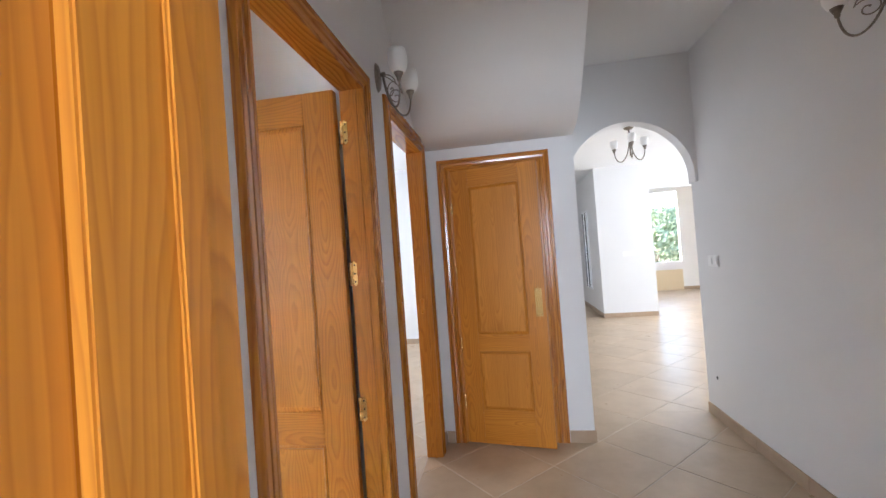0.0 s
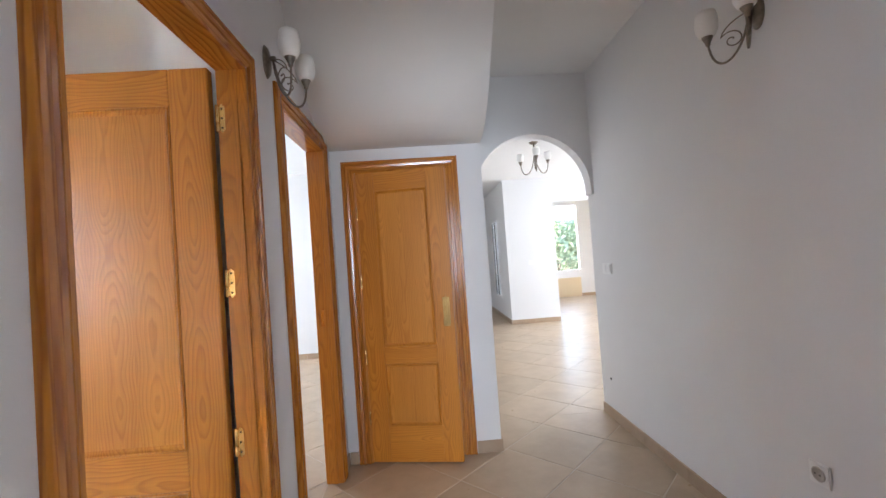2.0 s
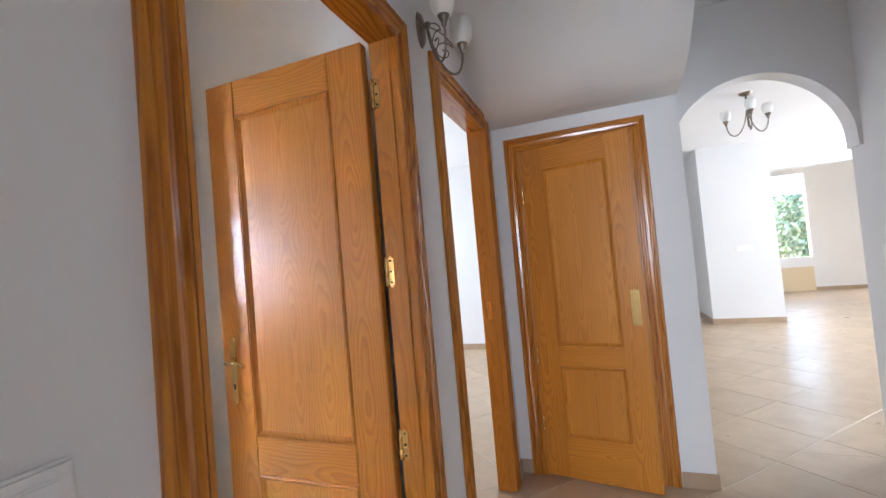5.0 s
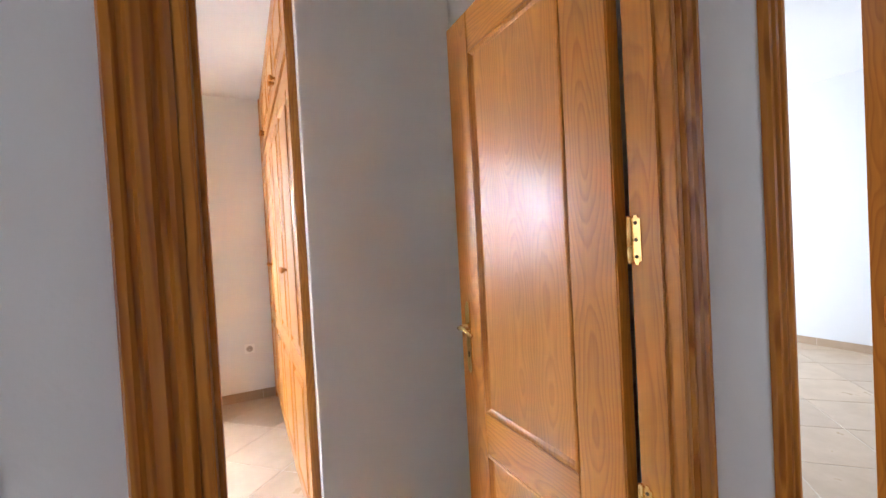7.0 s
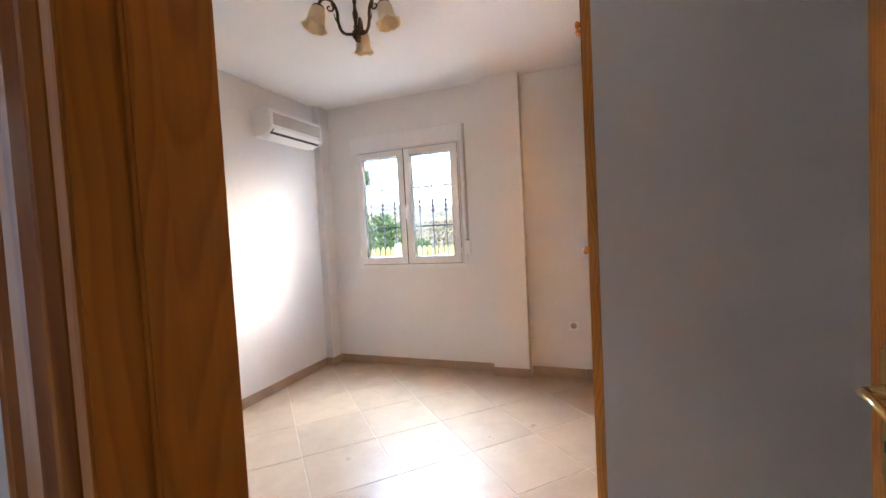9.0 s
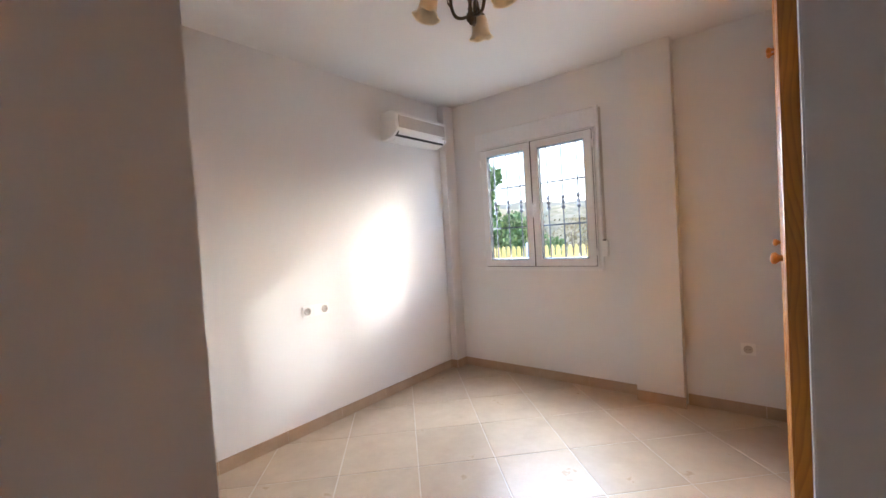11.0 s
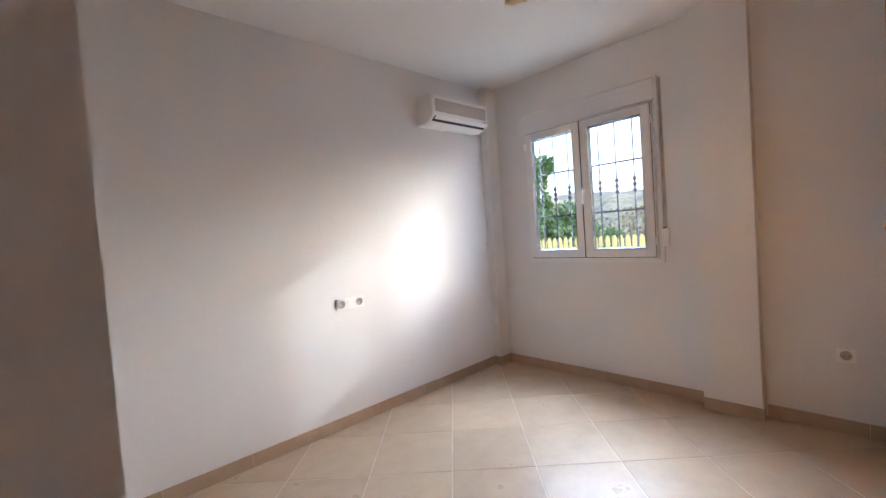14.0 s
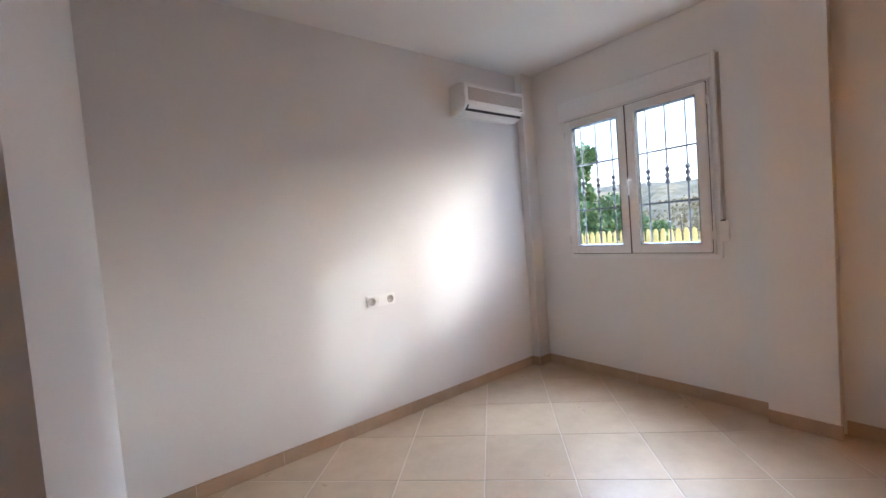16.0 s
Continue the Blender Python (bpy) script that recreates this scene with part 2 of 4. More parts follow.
def lathe(profile, seg=20, centre=(0, 0, 0), wave=0.0, bm=None):
    """A turned body round z from (radius, height) pairs; wave frills the last rim."""
    bm = bm or bmesh.new()
    rows = []
    for i, (r, z) in enumerate(profile):
        w = wave * (i / (len(profile) - 1)) ** 4 if wave else 0
        rows.append([bm.verts.new((centre[0] + (r + w * math.cos(6 * 2 * math.pi * k / seg)) * math.cos(2 * math.pi * k / seg),
                                   centre[1] + (r + w * math.cos(6 * 2 * math.pi * k / seg)) * math.sin(2 * math.pi * k / seg),
                                   centre[2] + z + w * 0.6 * math.cos(6 * 2 * math.pi * k / seg))) for k in range(seg)])
    for p, q in zip(rows, rows[1:]):
        for k in range(seg):
            bm.faces.new((p[k], p[(k + 1) % seg], q[(k + 1) % seg], q[k]))
    if profile[0][0] > 0.0005 and not wave:
        bm.faces.new(rows[0])
    if profile[-1][0] > 0.0005 and not wave:
        bm.faces.new(rows[-1])
    return bm


def tube(points, radius, seg=8, bm=None, taper=1.0):
    bm = bm or bmesh.new()
    pts = [Vector(p) for p in points]
    rows, side = [], None
    for i, p in enumerate(pts):
        d = (pts[min(i + 1, len(pts) - 1)] - pts[max(i - 1, 0)]).normalized()
        if side is None:
            side = d.orthogonal().normalized()
        side = (side - d * side.dot(d)).normalized()
        up = d.cross(side)
        r = radius * (1 + (taper - 1) * i / (len(pts) - 1))
        rows.append([bm.verts.new(p + r * (math.cos(2 * math.pi * k / seg) * side + math.sin(2 * math.pi * k / seg) * up)) for k in range(seg)])
    for a, b in zip(rows, rows[1:]):
        for k in range(seg):
            bm.faces.new((a[k], a[(k + 1) % seg], b[(k + 1) % seg], b[k]))
    bm.faces.new(rows[0])
    bm.faces.new(rows[-1])
    return bm


def bezier(p0, p1, p2, p3, k=12):
    p0, p1, p2, p3 = map(Vector, (p0, p1, p2, p3))
    return [(1 - t) ** 3 * p0 + 3 * (1 - t) ** 2 * t * p1 + 3 * (1 - t) * t * t * p2 + t ** 3 * p3 for t in [i / k for i in range(k + 1)]]


def structure(name, bm, material, label, category):
    return tagged(part(name, bm, material), label, category, kind="structure")


# ---- the shell: walls, ceilings ----
CW, CE = -0.485, 1.478      # faces of the corridor's long walls
BW, BS, BE = -4.0, -1.06, -0.836   # bedroom: window wall, air-conditioner wall, short inner wall
BN, PS = 2.29, 0.89         # ends of the entrance recess
ZB, ZC = 2.645, 2.72        # ceilings: bedroom, corridor and hall
D1, D2, DH = (1.322, 2.098), (2.464, 3.20), 2.055
D3, D3H, Y3 = (-0.335, 0.295), 1.945, 3.41
D0 = (-0.170, 0.575)

structure("wall_corridor_west", boxes(
    (-0.57, CW, 0.66, D1[0], 0, ZC), (-0.57, CW, D1[0], D1[1], DH, ZC), (-0.57, CW, D1[1], D2[0], 0, ZC),
    (-0.57, CW, D2[0], D2[1], DH, ZC), (-0.57, CW, D2[1], 3.52, 0, ZC)), M_WALL, "white painted plaster wall with two doorways", "wall")
structure("wall_corridor_east", boxes((CE, 1.60, 0.66, 3.92, 0, ZC)), M_WALL, "white painted plaster corridor wall", "wall")
structure("wall_corridor_south", boxes((CW, D0[0], 0.68, 0.78, 0, ZC), (D0[0], D0[1], 0.68, 0.78, DH, ZC), (D0[1], CE, 0.68, 0.78, 0, ZC)), M_WALL,
          "white plaster wall round the first doorway", "wall")
structure("wall_cupboard", boxes((CW, D3[0], Y3, 3.52, 0, 2.6), (D3[0], D3[1], Y3, 3.52, D3H, 2.6), (D3[1], 0.54, Y3, 3.52, 0, 2.6), (0.44, 0.54, 3.52, 3.92, 0, ZC)),
          M_WALL, "white plaster wall of the cupboard under the stairs", "wall")
structure("cupboard_back", boxes((CW, 0.44, 3.92, 4.0, 0, ZC)), M_WALL, "plain white wall closing the cupboard", "wall")
# sloping underside of the stairs, rounded into the cupboard wall
slope = [(v.x, v.y) for v in bezier((3.42, 2.098, 0), (3.08, 2.075, 0), (2.90, 2.27, 0), (2.76, 2.405, 0), 18)] + [(2.40, ZC), (3.42, ZC)]
structure("stair_soffit", extrude(slope, 0, CW, 0.54), M_CEIL, "sloping white plaster underside of a staircase", "ceiling")
structure("ceiling_corridor", boxes((-0.60, 1.60, 0.66, 3.93, ZC, ZC + 0.1)), M_CEIL, "white plaster corridor ceiling", "ceiling")

# arch at the corridor's end
acx, acz, ar = 1.0, 1.79, 0.46
bm = bmesh.new()
arc = [(acx - ar * math.cos(math.pi * i / 28), acz + ar * math.sin(math.pi * i / 28)) for i in range(29)]
arc += [(acx + ar, 1.75), (CE, 1.75)]
top = [(0.54 + (CE - 0.54) * i / 30, ZC) for i in range(31)]
grid = []
for (ax, az), (tx, tz) in zip(arc, top):
    grid.append([bm.verts.new(c) for c in ((ax, 3.80, az), (tx, 3.80, tz), (tx, 3.92, tz), (ax, 3.92, az))])
for a, b in zip(grid, grid[1:]):
    for k in range(4):
        bm.faces.new((a[k], a[(k + 1) % 4], b[(k + 1) % 4], b[k]))
bm.faces.new(grid[0])
bm.faces.new(grid[-1])
structure("wall_arch", bm, M_WALL, "white plaster wall with a round arch", "wall")

# bedroom
WO = (-0.665, 0.435, 1.005, 2.315)   # window opening with its shutter box: y, y, z, z
structure("wall_bedroom_window", boxes(
    (-4.08, BW, -1.3, WO[0], 0, ZB), (-4.08, BW, WO[1], 2.5, 0, ZB), (-4.08, BW, WO[0], WO[1], 0, WO[2]), (-4.08, BW, WO[0], WO[1], WO[3], ZB)),
    M_WALL, "white plaster bedroom wall with a window", "wall")
structure("wall_bedroom_south", boxes((-4.0, BE + 0.1, -1.3, BS, 0, ZB)), M_WALL, "smooth white bedroom wall under an air conditioner", "wall")
structure("wall_bedroom_east", boxes((BE, -0.57, BS, PS, 0, ZB)), M_WALL, "white plaster wall beside the bedroom entrance", "wall")
structure("wall_bedroom_north", boxes((-4.0, -0.57, BN, 2.40, 0, ZB)), M_WALL, "white plaster wall behind the open door", "wall")
structure("wall_wardrobe_side", box(-1.752, -1.68, 1.612, BN, 0, ZB, 0.004), M_WALL, "white plaster side wall of the built-in wardrobe", "wall")
structure("column_bedroom", boxes((BW, -3.90, 0.70, 1.017, 0, ZB)), M_WALL, "white plastered column between window and wardrobe", "column")
structure("column_corner", boxes((BW, -3.85, BS, -0.985, 0, ZB)), M_WALL, "narrow white plastered corner column", "column")
structure("ceiling_bedroom", boxes((-4.08, -0.57, -1.3, 2.5, ZB, ZB + 0.1)), M_CEIL, "white plaster bedroom ceiling", "ceiling")

# second bedroom, seen through its doorway
structure("wall_second_bedroom", boxes((-4.4, -0.40, 6.74, 6.85, 0, ZC), (-4.5, -4.4, 2.4, 6.85, 0, ZC), (-0.57, -0.45, 3.52, 6.74, 0, ZC)), M_WALL, "plain white walls of the second bedroom", "wall")
structure("ceiling_second_bedroom", boxes((-4.5, -0.57, 2.40, 6.85, ZC, ZC + 0.1)), M_CEIL, "white ceiling of the second bedroom", "ceiling")

# start room behind the first doorway
structure("wall_start_room", boxes((-0.57, -0.485, -2.7, 0.66, 0, ZC), (2.2, 2.3, -2.7, 0.68, 0, ZC), (-0.57, 2.3, -2.8, -2.7, 0, ZC), (1.6, 2.2, 0.58, 0.68, 0, ZC)), M_WALL,
          "plain white walls of the first room", "wall")
structure("ceiling_start_room", boxes((-0.57, 2.3, -2.8, 0.68, ZC, ZC + 0.1)), M_CEIL, "white ceiling of the first room", "ceiling")

# hall beyond the arch
structure("wall_hall_block", boxes((1.654, 2.58, 8.30, 8.42, 0, ZC), (1.654, 1.774, 8.42, 9.15, 0, ZC), (1.654, 1.774, 9.15, 9.75, 0, 0.42), (1.654, 1.774, 9.15, 9.75, 2.05, ZC),
          (1.654, 1.774, 9.75, 10.6, 0, ZC), (2.58, 6.6, 8.30, 8.42, 2.25, ZC)), M_WALL, "white plaster hall wall with a wide opening", "wall")
structure("wall_hall_sides", boxes((-0.57, -0.45, 6.85, 10.6, 0, ZC), (-0.57, 1.774, 10.6, 10.7, 0, ZC), (6.6, 6.7, 3.9, 12.2, 0, ZC), (1.60, 6.6, 3.80, 3.92, 0, ZC), (1.774, 2.5, 10.6, 10.7, 0, ZC)),
          M_WALL, "plain white walls closing the hall", "wall")
structure("wall_terrace", boxes((2.5, 2.6, 10.6, 12.1, 0, ZC), (2.5, 3.1, 12.1, 12.2, 0, ZC), (4.46, 6.6, 12.1, 12.2, 0, ZC), (3.1, 4.46, 12.1, 12.2, 2.58, ZC)), M_WALL,
          "white wall round a wide sunlit opening", "wall")
structure("parapet_coping", box(3.1, 4.46, 12.08, 12.2, 0.53, 0.745, 0.006), M_WALL, "white coping on the low parapet", "parapet")
structure("parapet_terrace", boxes((3.1, 4.46, 12.1, 12.2, 0, 0.53)), M_OCHRE, "low ochre parapet under the opening", "parapet")
structure("ceiling_hall", boxes((-0.57, 6.7, 3.93, 12.2, ZC, ZC + 0.1)), M_CEIL, "white plaster hall ceiling", "ceiling")


# ---- doors ----
CASE = [(0, 0), (0, 0.011), (0.007, 0.016), (0.013, 0.016), (0.019, 0.010), (0.026, 0.010), (0.031, 0.017), (0.046, 0.019), (0.052, 0.013), (0.058, 0.013), (0.063, 0.019), (0.073, 0.019), (0.078, 0.012), (0.078, 0)]


def casing(parent, w, h, wall, mat_head, wide=1.0):
    """Moulded casing round an opening w wide and h high: in the door's own axes (x across, y into the wall)."""
    moulding = [(u * wide, d) for u, d in CASE]
    for face, sign in ((0.0, -1), (wall, 1)):
        for side in (-1, 1):
            bm = bmesh.new()
            ex = w / 2
            lo = [bm.verts.new((ex + side * (w / 2 + u), face + sign * d, 0.0)) for u, d in moulding]
            hi = [bm.verts.new((ex + side * (w / 2 + u), face + sign * d, h + u)) for u, d in moulding]
            for i in range(len(moulding)):
                j = (i + 1) % len(moulding)
                bm.faces.new((lo[i], lo[j], hi[j], hi[i]))
            bm.faces.new(lo)
            bm.faces.new(hi)
            part("casing_leg", bm, M_CASE, parent)
        bm = bmesh.new()
        lo = [bm.verts.new((-u, face + sign * d, h + u)) for u, d in moulding]
        hi = [bm.verts.new((w + u, face + sign * d, h + u)) for u, d in moulding]
        for i in range(len(moulding)):
            j = (i + 1) % len(moulding)
            bm.faces.new((lo[i], lo[j], hi[j], hi[i]))
        bm.faces.new(lo)
        bm.faces.new(hi)
        part("casing_head", bm, mat_head, parent)
    for x0, x1 in ((0.0, 0.014), (w - 0.014, w)):
        part("jamb", box(x0, x1, -0.0105, wall + 0.0105, 0, h, 0.002), M_PINE, parent)
    part("head_jamb", box(0.014, w - 0.014, -0.0105, wall + 0.0105, h - 0.014, h, 0.002), mat_head, parent)
    for x0, x1 in ((0.014, 0.020), (w - 0.020, w - 0.014)):
        part("door_stop", box(x0, x1, wall * 0.25, wall * 0.52, 0, h - 0.014, 0.002), M_PINE, parent)


def ring(x0, x1, z0, z1, y, out, width, depth):
    """A moulded frame round a panel, standing proud of y towards out."""
    prof = [(0, 0), (0, depth), (width * 0.3, depth * 1.25), (width * 0.6, depth * 0.5), (width, 0)]
    bm = bmesh.new()
    rows = []
    for sx, sz in ((x0, z0), (x1, z0), (x1, z1), (x0, z1)):
        dx, dz = (1 if sx == x0 else -1), (1 if sz == z0 else -1)
        rows.append([bm.verts.new((sx + dx * u, y + out * d, sz + dz * u)) for u, d in prof])
    for i in range(4):
        a, b = rows[i], rows[(i + 1) % 4]
        for k in range(len(prof)):
            j = (k + 1) % len(prof)
            bm.faces.new((a[k], a[j], b[j], b[k]))
    return bm


def handle_set(parent, x, z, t, way):
    """A brass plate with lever, on both faces."""
    for y, o in ((0.0, -1), (t, 1)):
        pl = part("handle_plate", box(x - 0.016, x + 0.016, min(y, y + o * 0.006), max(y, y + o * 0.006), z - 0.12, z + 0.105, 0.0028), M_BRASS, parent, "polished brass plate")
        for dz in (-0.12, 0.105):
            bm = lathe([(0.0, 0.0), (0.012, 0.0), (0.012, 0.004), (0.009, 0.0055), (0.0, 0.0055)], 16, wave=0)
            bmesh.ops.transform(bm, matrix=pose(x, y, z + dz, 90 if o < 0 else -90), verts=bm.verts)
            part("plate_end", bm, M_BRASS, pl, smooth=True)
        bm = lathe([(0.013, 0), (0.013, 0.006), (0.009, 0.012), (0.008, 0.03), (0.0, 0.03)], 14)
        bmesh.ops.transform(bm, matrix=pose(x, y + o * 0.005, z + 0.03, 90 if o < 0 else -90), verts=bm.verts)
        part("lever_neck", bm, M_BRASS, pl, smooth=True)
        pts = [(x, y + o * 0.030, z + 0.03), (x + way * 0.006, y + o * 0.042, z + 0.03), (x + way * 0.03, y + o * 0.046, z + 0.034), (x + way * 0.065, y + o * 0.046, z + 0.028), (x + way * 0.09, y + o * 0.044, z + 0.018)]
        part("lever", tube(pts, 0.0085, 10, taper=0.8), M_BRASS, pl, smooth=True)
        part("keyhole", box(x - 0.003, x + 0.003, min(y + o * 0.004, y + o * 0.0068), max(y + o * 0.004, y + o * 0.0068), z - 0.075, z - 0.055), M_BLACK, pl)


def pull_plate(parent, x, z, t):
    """A broad brass plate with rounded ends and a low thumb turn."""
    bm = box(x - 0.023, x + 0.023, -0.009, 0.0, z - 0.115, z + 0.115)
    bmesh.ops.bevel(bm, geom=[e for e in bm.edges if abs(e.verts[0].co.y - e.verts[1].co.y) > 0.005], offset=0.0215, segments=6, affect="EDGES")
    pl = part("handle_plate", bm, M_BRASS, parent, "polished brass plate")
    part("raised_field", box(x - 0.014, x + 0.014, -0.0125, -0.0085, z - 0.075, z + 0.075, 0.0018), M_BRASS, pl)
    part("thumb_turn", box(x - 0.017, x + 0.017, -0.024, -0.012, z + 0.018, z + 0.030, 0.004), M_BRASS, pl)


def leaf(parent, m, w, h, mid=(0.60, 0.735), stile=0.135, top=0.13, foot=0.19, lever=0.055, t=0.036, plate_only=False):
    """A two-panel pine leaf hinged at its own origin, drawn along x."""
    leaf_ob = new("leaf")
    leaf_ob.empty_display_size = 0.05
    leaf_ob.parent = parent
    leaf_ob.matrix_basis = parent.matrix_basis.inverted() @ m
    z0 = 0.008
    for x0, x1 in ((0, stile), (w - stile, w)):
        part("stile", box(x0, x1, 0, t, z0, h, 0.003), M_PINE, leaf_ob)
    for a, b in ((z0, foot), (mid[0], mid[1]), (h - top, h)):
        part("rail", box(stile, w - stile, 0.0005, t - 0.0005, a, b, 0.002), M_PINE_X, leaf_ob)
    for a, b in ((foot, mid[0]), (mid[1], h - top)):
        bm = box(stile - 0.005, w - stile + 0.005, 0.010, t - 0.010, a - 0.005, b + 0.005)
        part("panel", bm, M_PANEL, leaf_ob)
        for y, o in ((0.0100, -1), (t - 0.0100, 1)):
            part("panel_moulding", ring(stile + 0.0008, w - stile - 0.0008, a + 0.0008, b - 0.0008, y, o, 0.02, 0.0105), M_PINE, leaf_ob)
    if plate_only:
        pull_plate(leaf_ob, w - lever, 0.98, t)
    elif lever:
        handle_set(leaf_ob, w - lever, 0.98, t, -1)
    return leaf_ob


def hinges(parent, x, y, heights, s):
    """Butt hinges: a knuckle and, with s, a screwed plate let into the jamb."""
    for z in heights:
        hg = part("hinge", lathe([(0.0, -0.05), (0.005, -0.048), (0.0072, -0.045), (0.0072, -0.016), (0.0062, -0.015), (0.0062, -0.013), (0.0072, -0.012), (0.0072, 0.045), (0.005, 0.048), (0.0, 0.05)], 10, (x, y, z)), M_BRASS, parent, "brass hinge", True)
        if not s:
            part("hinge_plate", box(x - 0.001, x + 0.006, y - 0.002, y + 0.002, z - 0.046, z + 0.046, 0.001), M_BRASS, hg)
            continue
        bm = box(x + 0.0002, x + 0.0042, y - 0.026, y - 0.004, z - 0.05, z + 0.05)
        bmesh.ops.bevel(bm, geom=[e for e in bm.edges if abs(e.verts[0].co.x - e.verts[1].co.x) > 0.001], offset=0.007, segments=3, affect="EDGES")
        part("hinge_plate", bm, M_BRASS, hg)
        for dz in (-0.034, 0.0, 0.034):
            bm = lathe([(0.0, 0.0015), (0.0035, 0.0012), (0.0042, 0.0)], 8)
            bmesh.ops.transform(bm, matrix=pose(x, y - 0.015, z + dz, 0, -90), verts=bm.verts)
            part("screw", bm, M_BRONZE, hg)


# bedroom door, standing open at a right angle: its frame's x runs along the corridor
door = thing("door_1", "open honey pine door with two panels and brass lever", "door", pose(CW, D1[0], 0, 0, 0, 90), kind="structure")
casing(door, D1[1] - D1[0], DH, 0.085, M_CASE_X, 0.75)
leaf(door, pose(-0.598, 2.098, 0, 0, 0, 180), 0.688, 2.045)
# hinges show on the corridor side of the far jamb
hinges(door, D1[1] - D1[0] - 0.017, 0.094, (1.87, 1.29, 0.74), 1)

door = thing("door_2", "honey pine door frame with a brass strike plate", "door", pose(CW, D2[0], 0, 0, 0, 90), kind="structure")
casing(door, D2[1] - D2[0], DH, 0.085, M_CASE_X)
part("strike_plate", box(D2[1] - D2[0] - 0.0165, D2[1] - D2[0] - 0.0135, 0.045, 0.065, 0.96, 1.06, 0.001), M_BRASS, door, "brass strike plate")
leaf(door, pose(-0.62, D2[0] - 0.035, 0, 0, 0, 180), 0.705, 2.033)

door = thing("door_3", "narrow honey pine cupboard door standing slightly ajar", "door", pose(D3[0], Y3, 0), kind="structure")
casing(door, D3[1] - D3[0], D3H - 0.005, 0.11, M_CASE_X)
leaf(door, pose(D3[0] + 0.014, Y3 - 0.012, 0, 0, 0, -10.5), 0.605, 1.93, (0.65, 0.765), 0.125, 0.125, 0.245, 0.045, plate_only=True)
hinges(door, 0.012, -0.014, (1.66, 1.20, 0.70, 0.30), 0)

door = thing("door_4", "honey pine door folded open at the first doorway", "door", pose(D0[0], 0.78, 0, 0, 0, 0) @ pose(0, 0, 0), kind="structure")
fr = new("door_frame")
fr.parent = door
fr.matrix_basis = pose(D0[1] - D0[0], 0, 0, 0, 0, 180)
casing(fr, D0[1] - D0[0], DH, 0.10, M_CASE_X)
leaf(door, pose(D0[0] - 0.036, 0.672, 0, 0, 0, -90), 0.68, 2.033)


# ---- skirting tiles ----
def skirting(parent, p, q, side, lengths=0.45, offset=0.0):
    """Skirting tiles from p to q, standing out of the wall to the side (a unit vector)."""
    p, q, n = Vector((*p, 0)), Vector((*q, 0)), Vector((*side, 0))
    d = (q - p).normalized()
    total, s = (q - p).length, -offset
    while s < total:
        a, b = max(s, 0) + 0.0015, min(s + lengths, total) - 0.0015
        if b - a > 0.01:
            bm = box(0, 1, 0, 1, 0.001, 0.08)
            for v in bm.verts:
                lip = 0.011 if v.co.z < 0.05 else 0.009
                v.co = p + d * (a + (b - a) * v.co.x) + n * (lip * v.co.y - 0.002 * (1 - v.co.y)) + Vector((0, 0, v.co.z))
            part("skirting_tile", bm, M_SKIRT, parent)
            if b < total - 0.01:
                g = box(0, 1, 0, 1, 0.001, 0.078)
                for v in g.verts:
                    v.co = p + d * (b + 0.003 * v.co.x) + n * (0.0075 * v.co.y) + Vector((0, 0, v.co.z))
                part("joint", g, M_GROUT, parent)
        s += lengths


base = thing("baseboard", "brown beige tile skirting along the corridor", "skirting", kind="structure")
skirting(base, (CE, 0.80), (CE, 3.92), (-1, 0), offset=0.2)
skirting(base, (CW, 0.80), (CW, D1[0] - 0.08), (1, 0))
skirting(base, (CW, D1[1] + 0.08), (CW, D2[0] - 0.08), (1, 0))
skirting(base, (CW, D2[1] + 0.08), (CW, Y3), (1, 0))
skirting(base, (D3[1] + 0.08, Y3), (0.551, Y3), (0, -1))
skirting(base, (CW + 0.012, Y3), (D3[0] - 0.08, Y3), (0, -1))
skirting(base, (0.54, Y3), (0.54, 3.92), (1, 0))
skirting(base, (1.654, 8.30), (2.58, 8.30), (0, -1))
skirting(base, (1.654, 8.31), (1.654, 10.6), (-1, 0))
skirting(base, (4.46, 12.1), (6.6, 12.1), (0, -1))
skirting(base, (-4.4, 6.74), (-0.57, 6.74), (0, -1))
base = thing("baseboard", "brown beige tile skirting round the bedroom", "skirting", kind="structure")
skirting(base, (BE, BS), (-3.85, BS), (0, 1), offset=0.17)
skirting(base, (-3.85, BS + 0.012), (-3.85, -0.985), (1, 0))
skirting(base, (-3.85, -0.985), (BW, -0.985), (0, 1))
skirting(base, (BW, -0.973), (BW, 0.70), (1, 0), offset=0.08)
skirting(base, (-3.90, 0.70), (-3.90, 1.028), (1, 0))
skirting(base, (BW, 1.028), (BW, 1.585), (1, 0))
skirting(base, (BE, PS), (BE, BS + 0.012), (-1, 0))
skirting(base, (-0.57, PS), (BE - 0.01, PS), (0, 1))
skirting(base, (-1.68, BN), (-1.68, 1.62), (1, 0))
skirting(base, (-1.668, BN), (-0.57, BN), (0, -1))


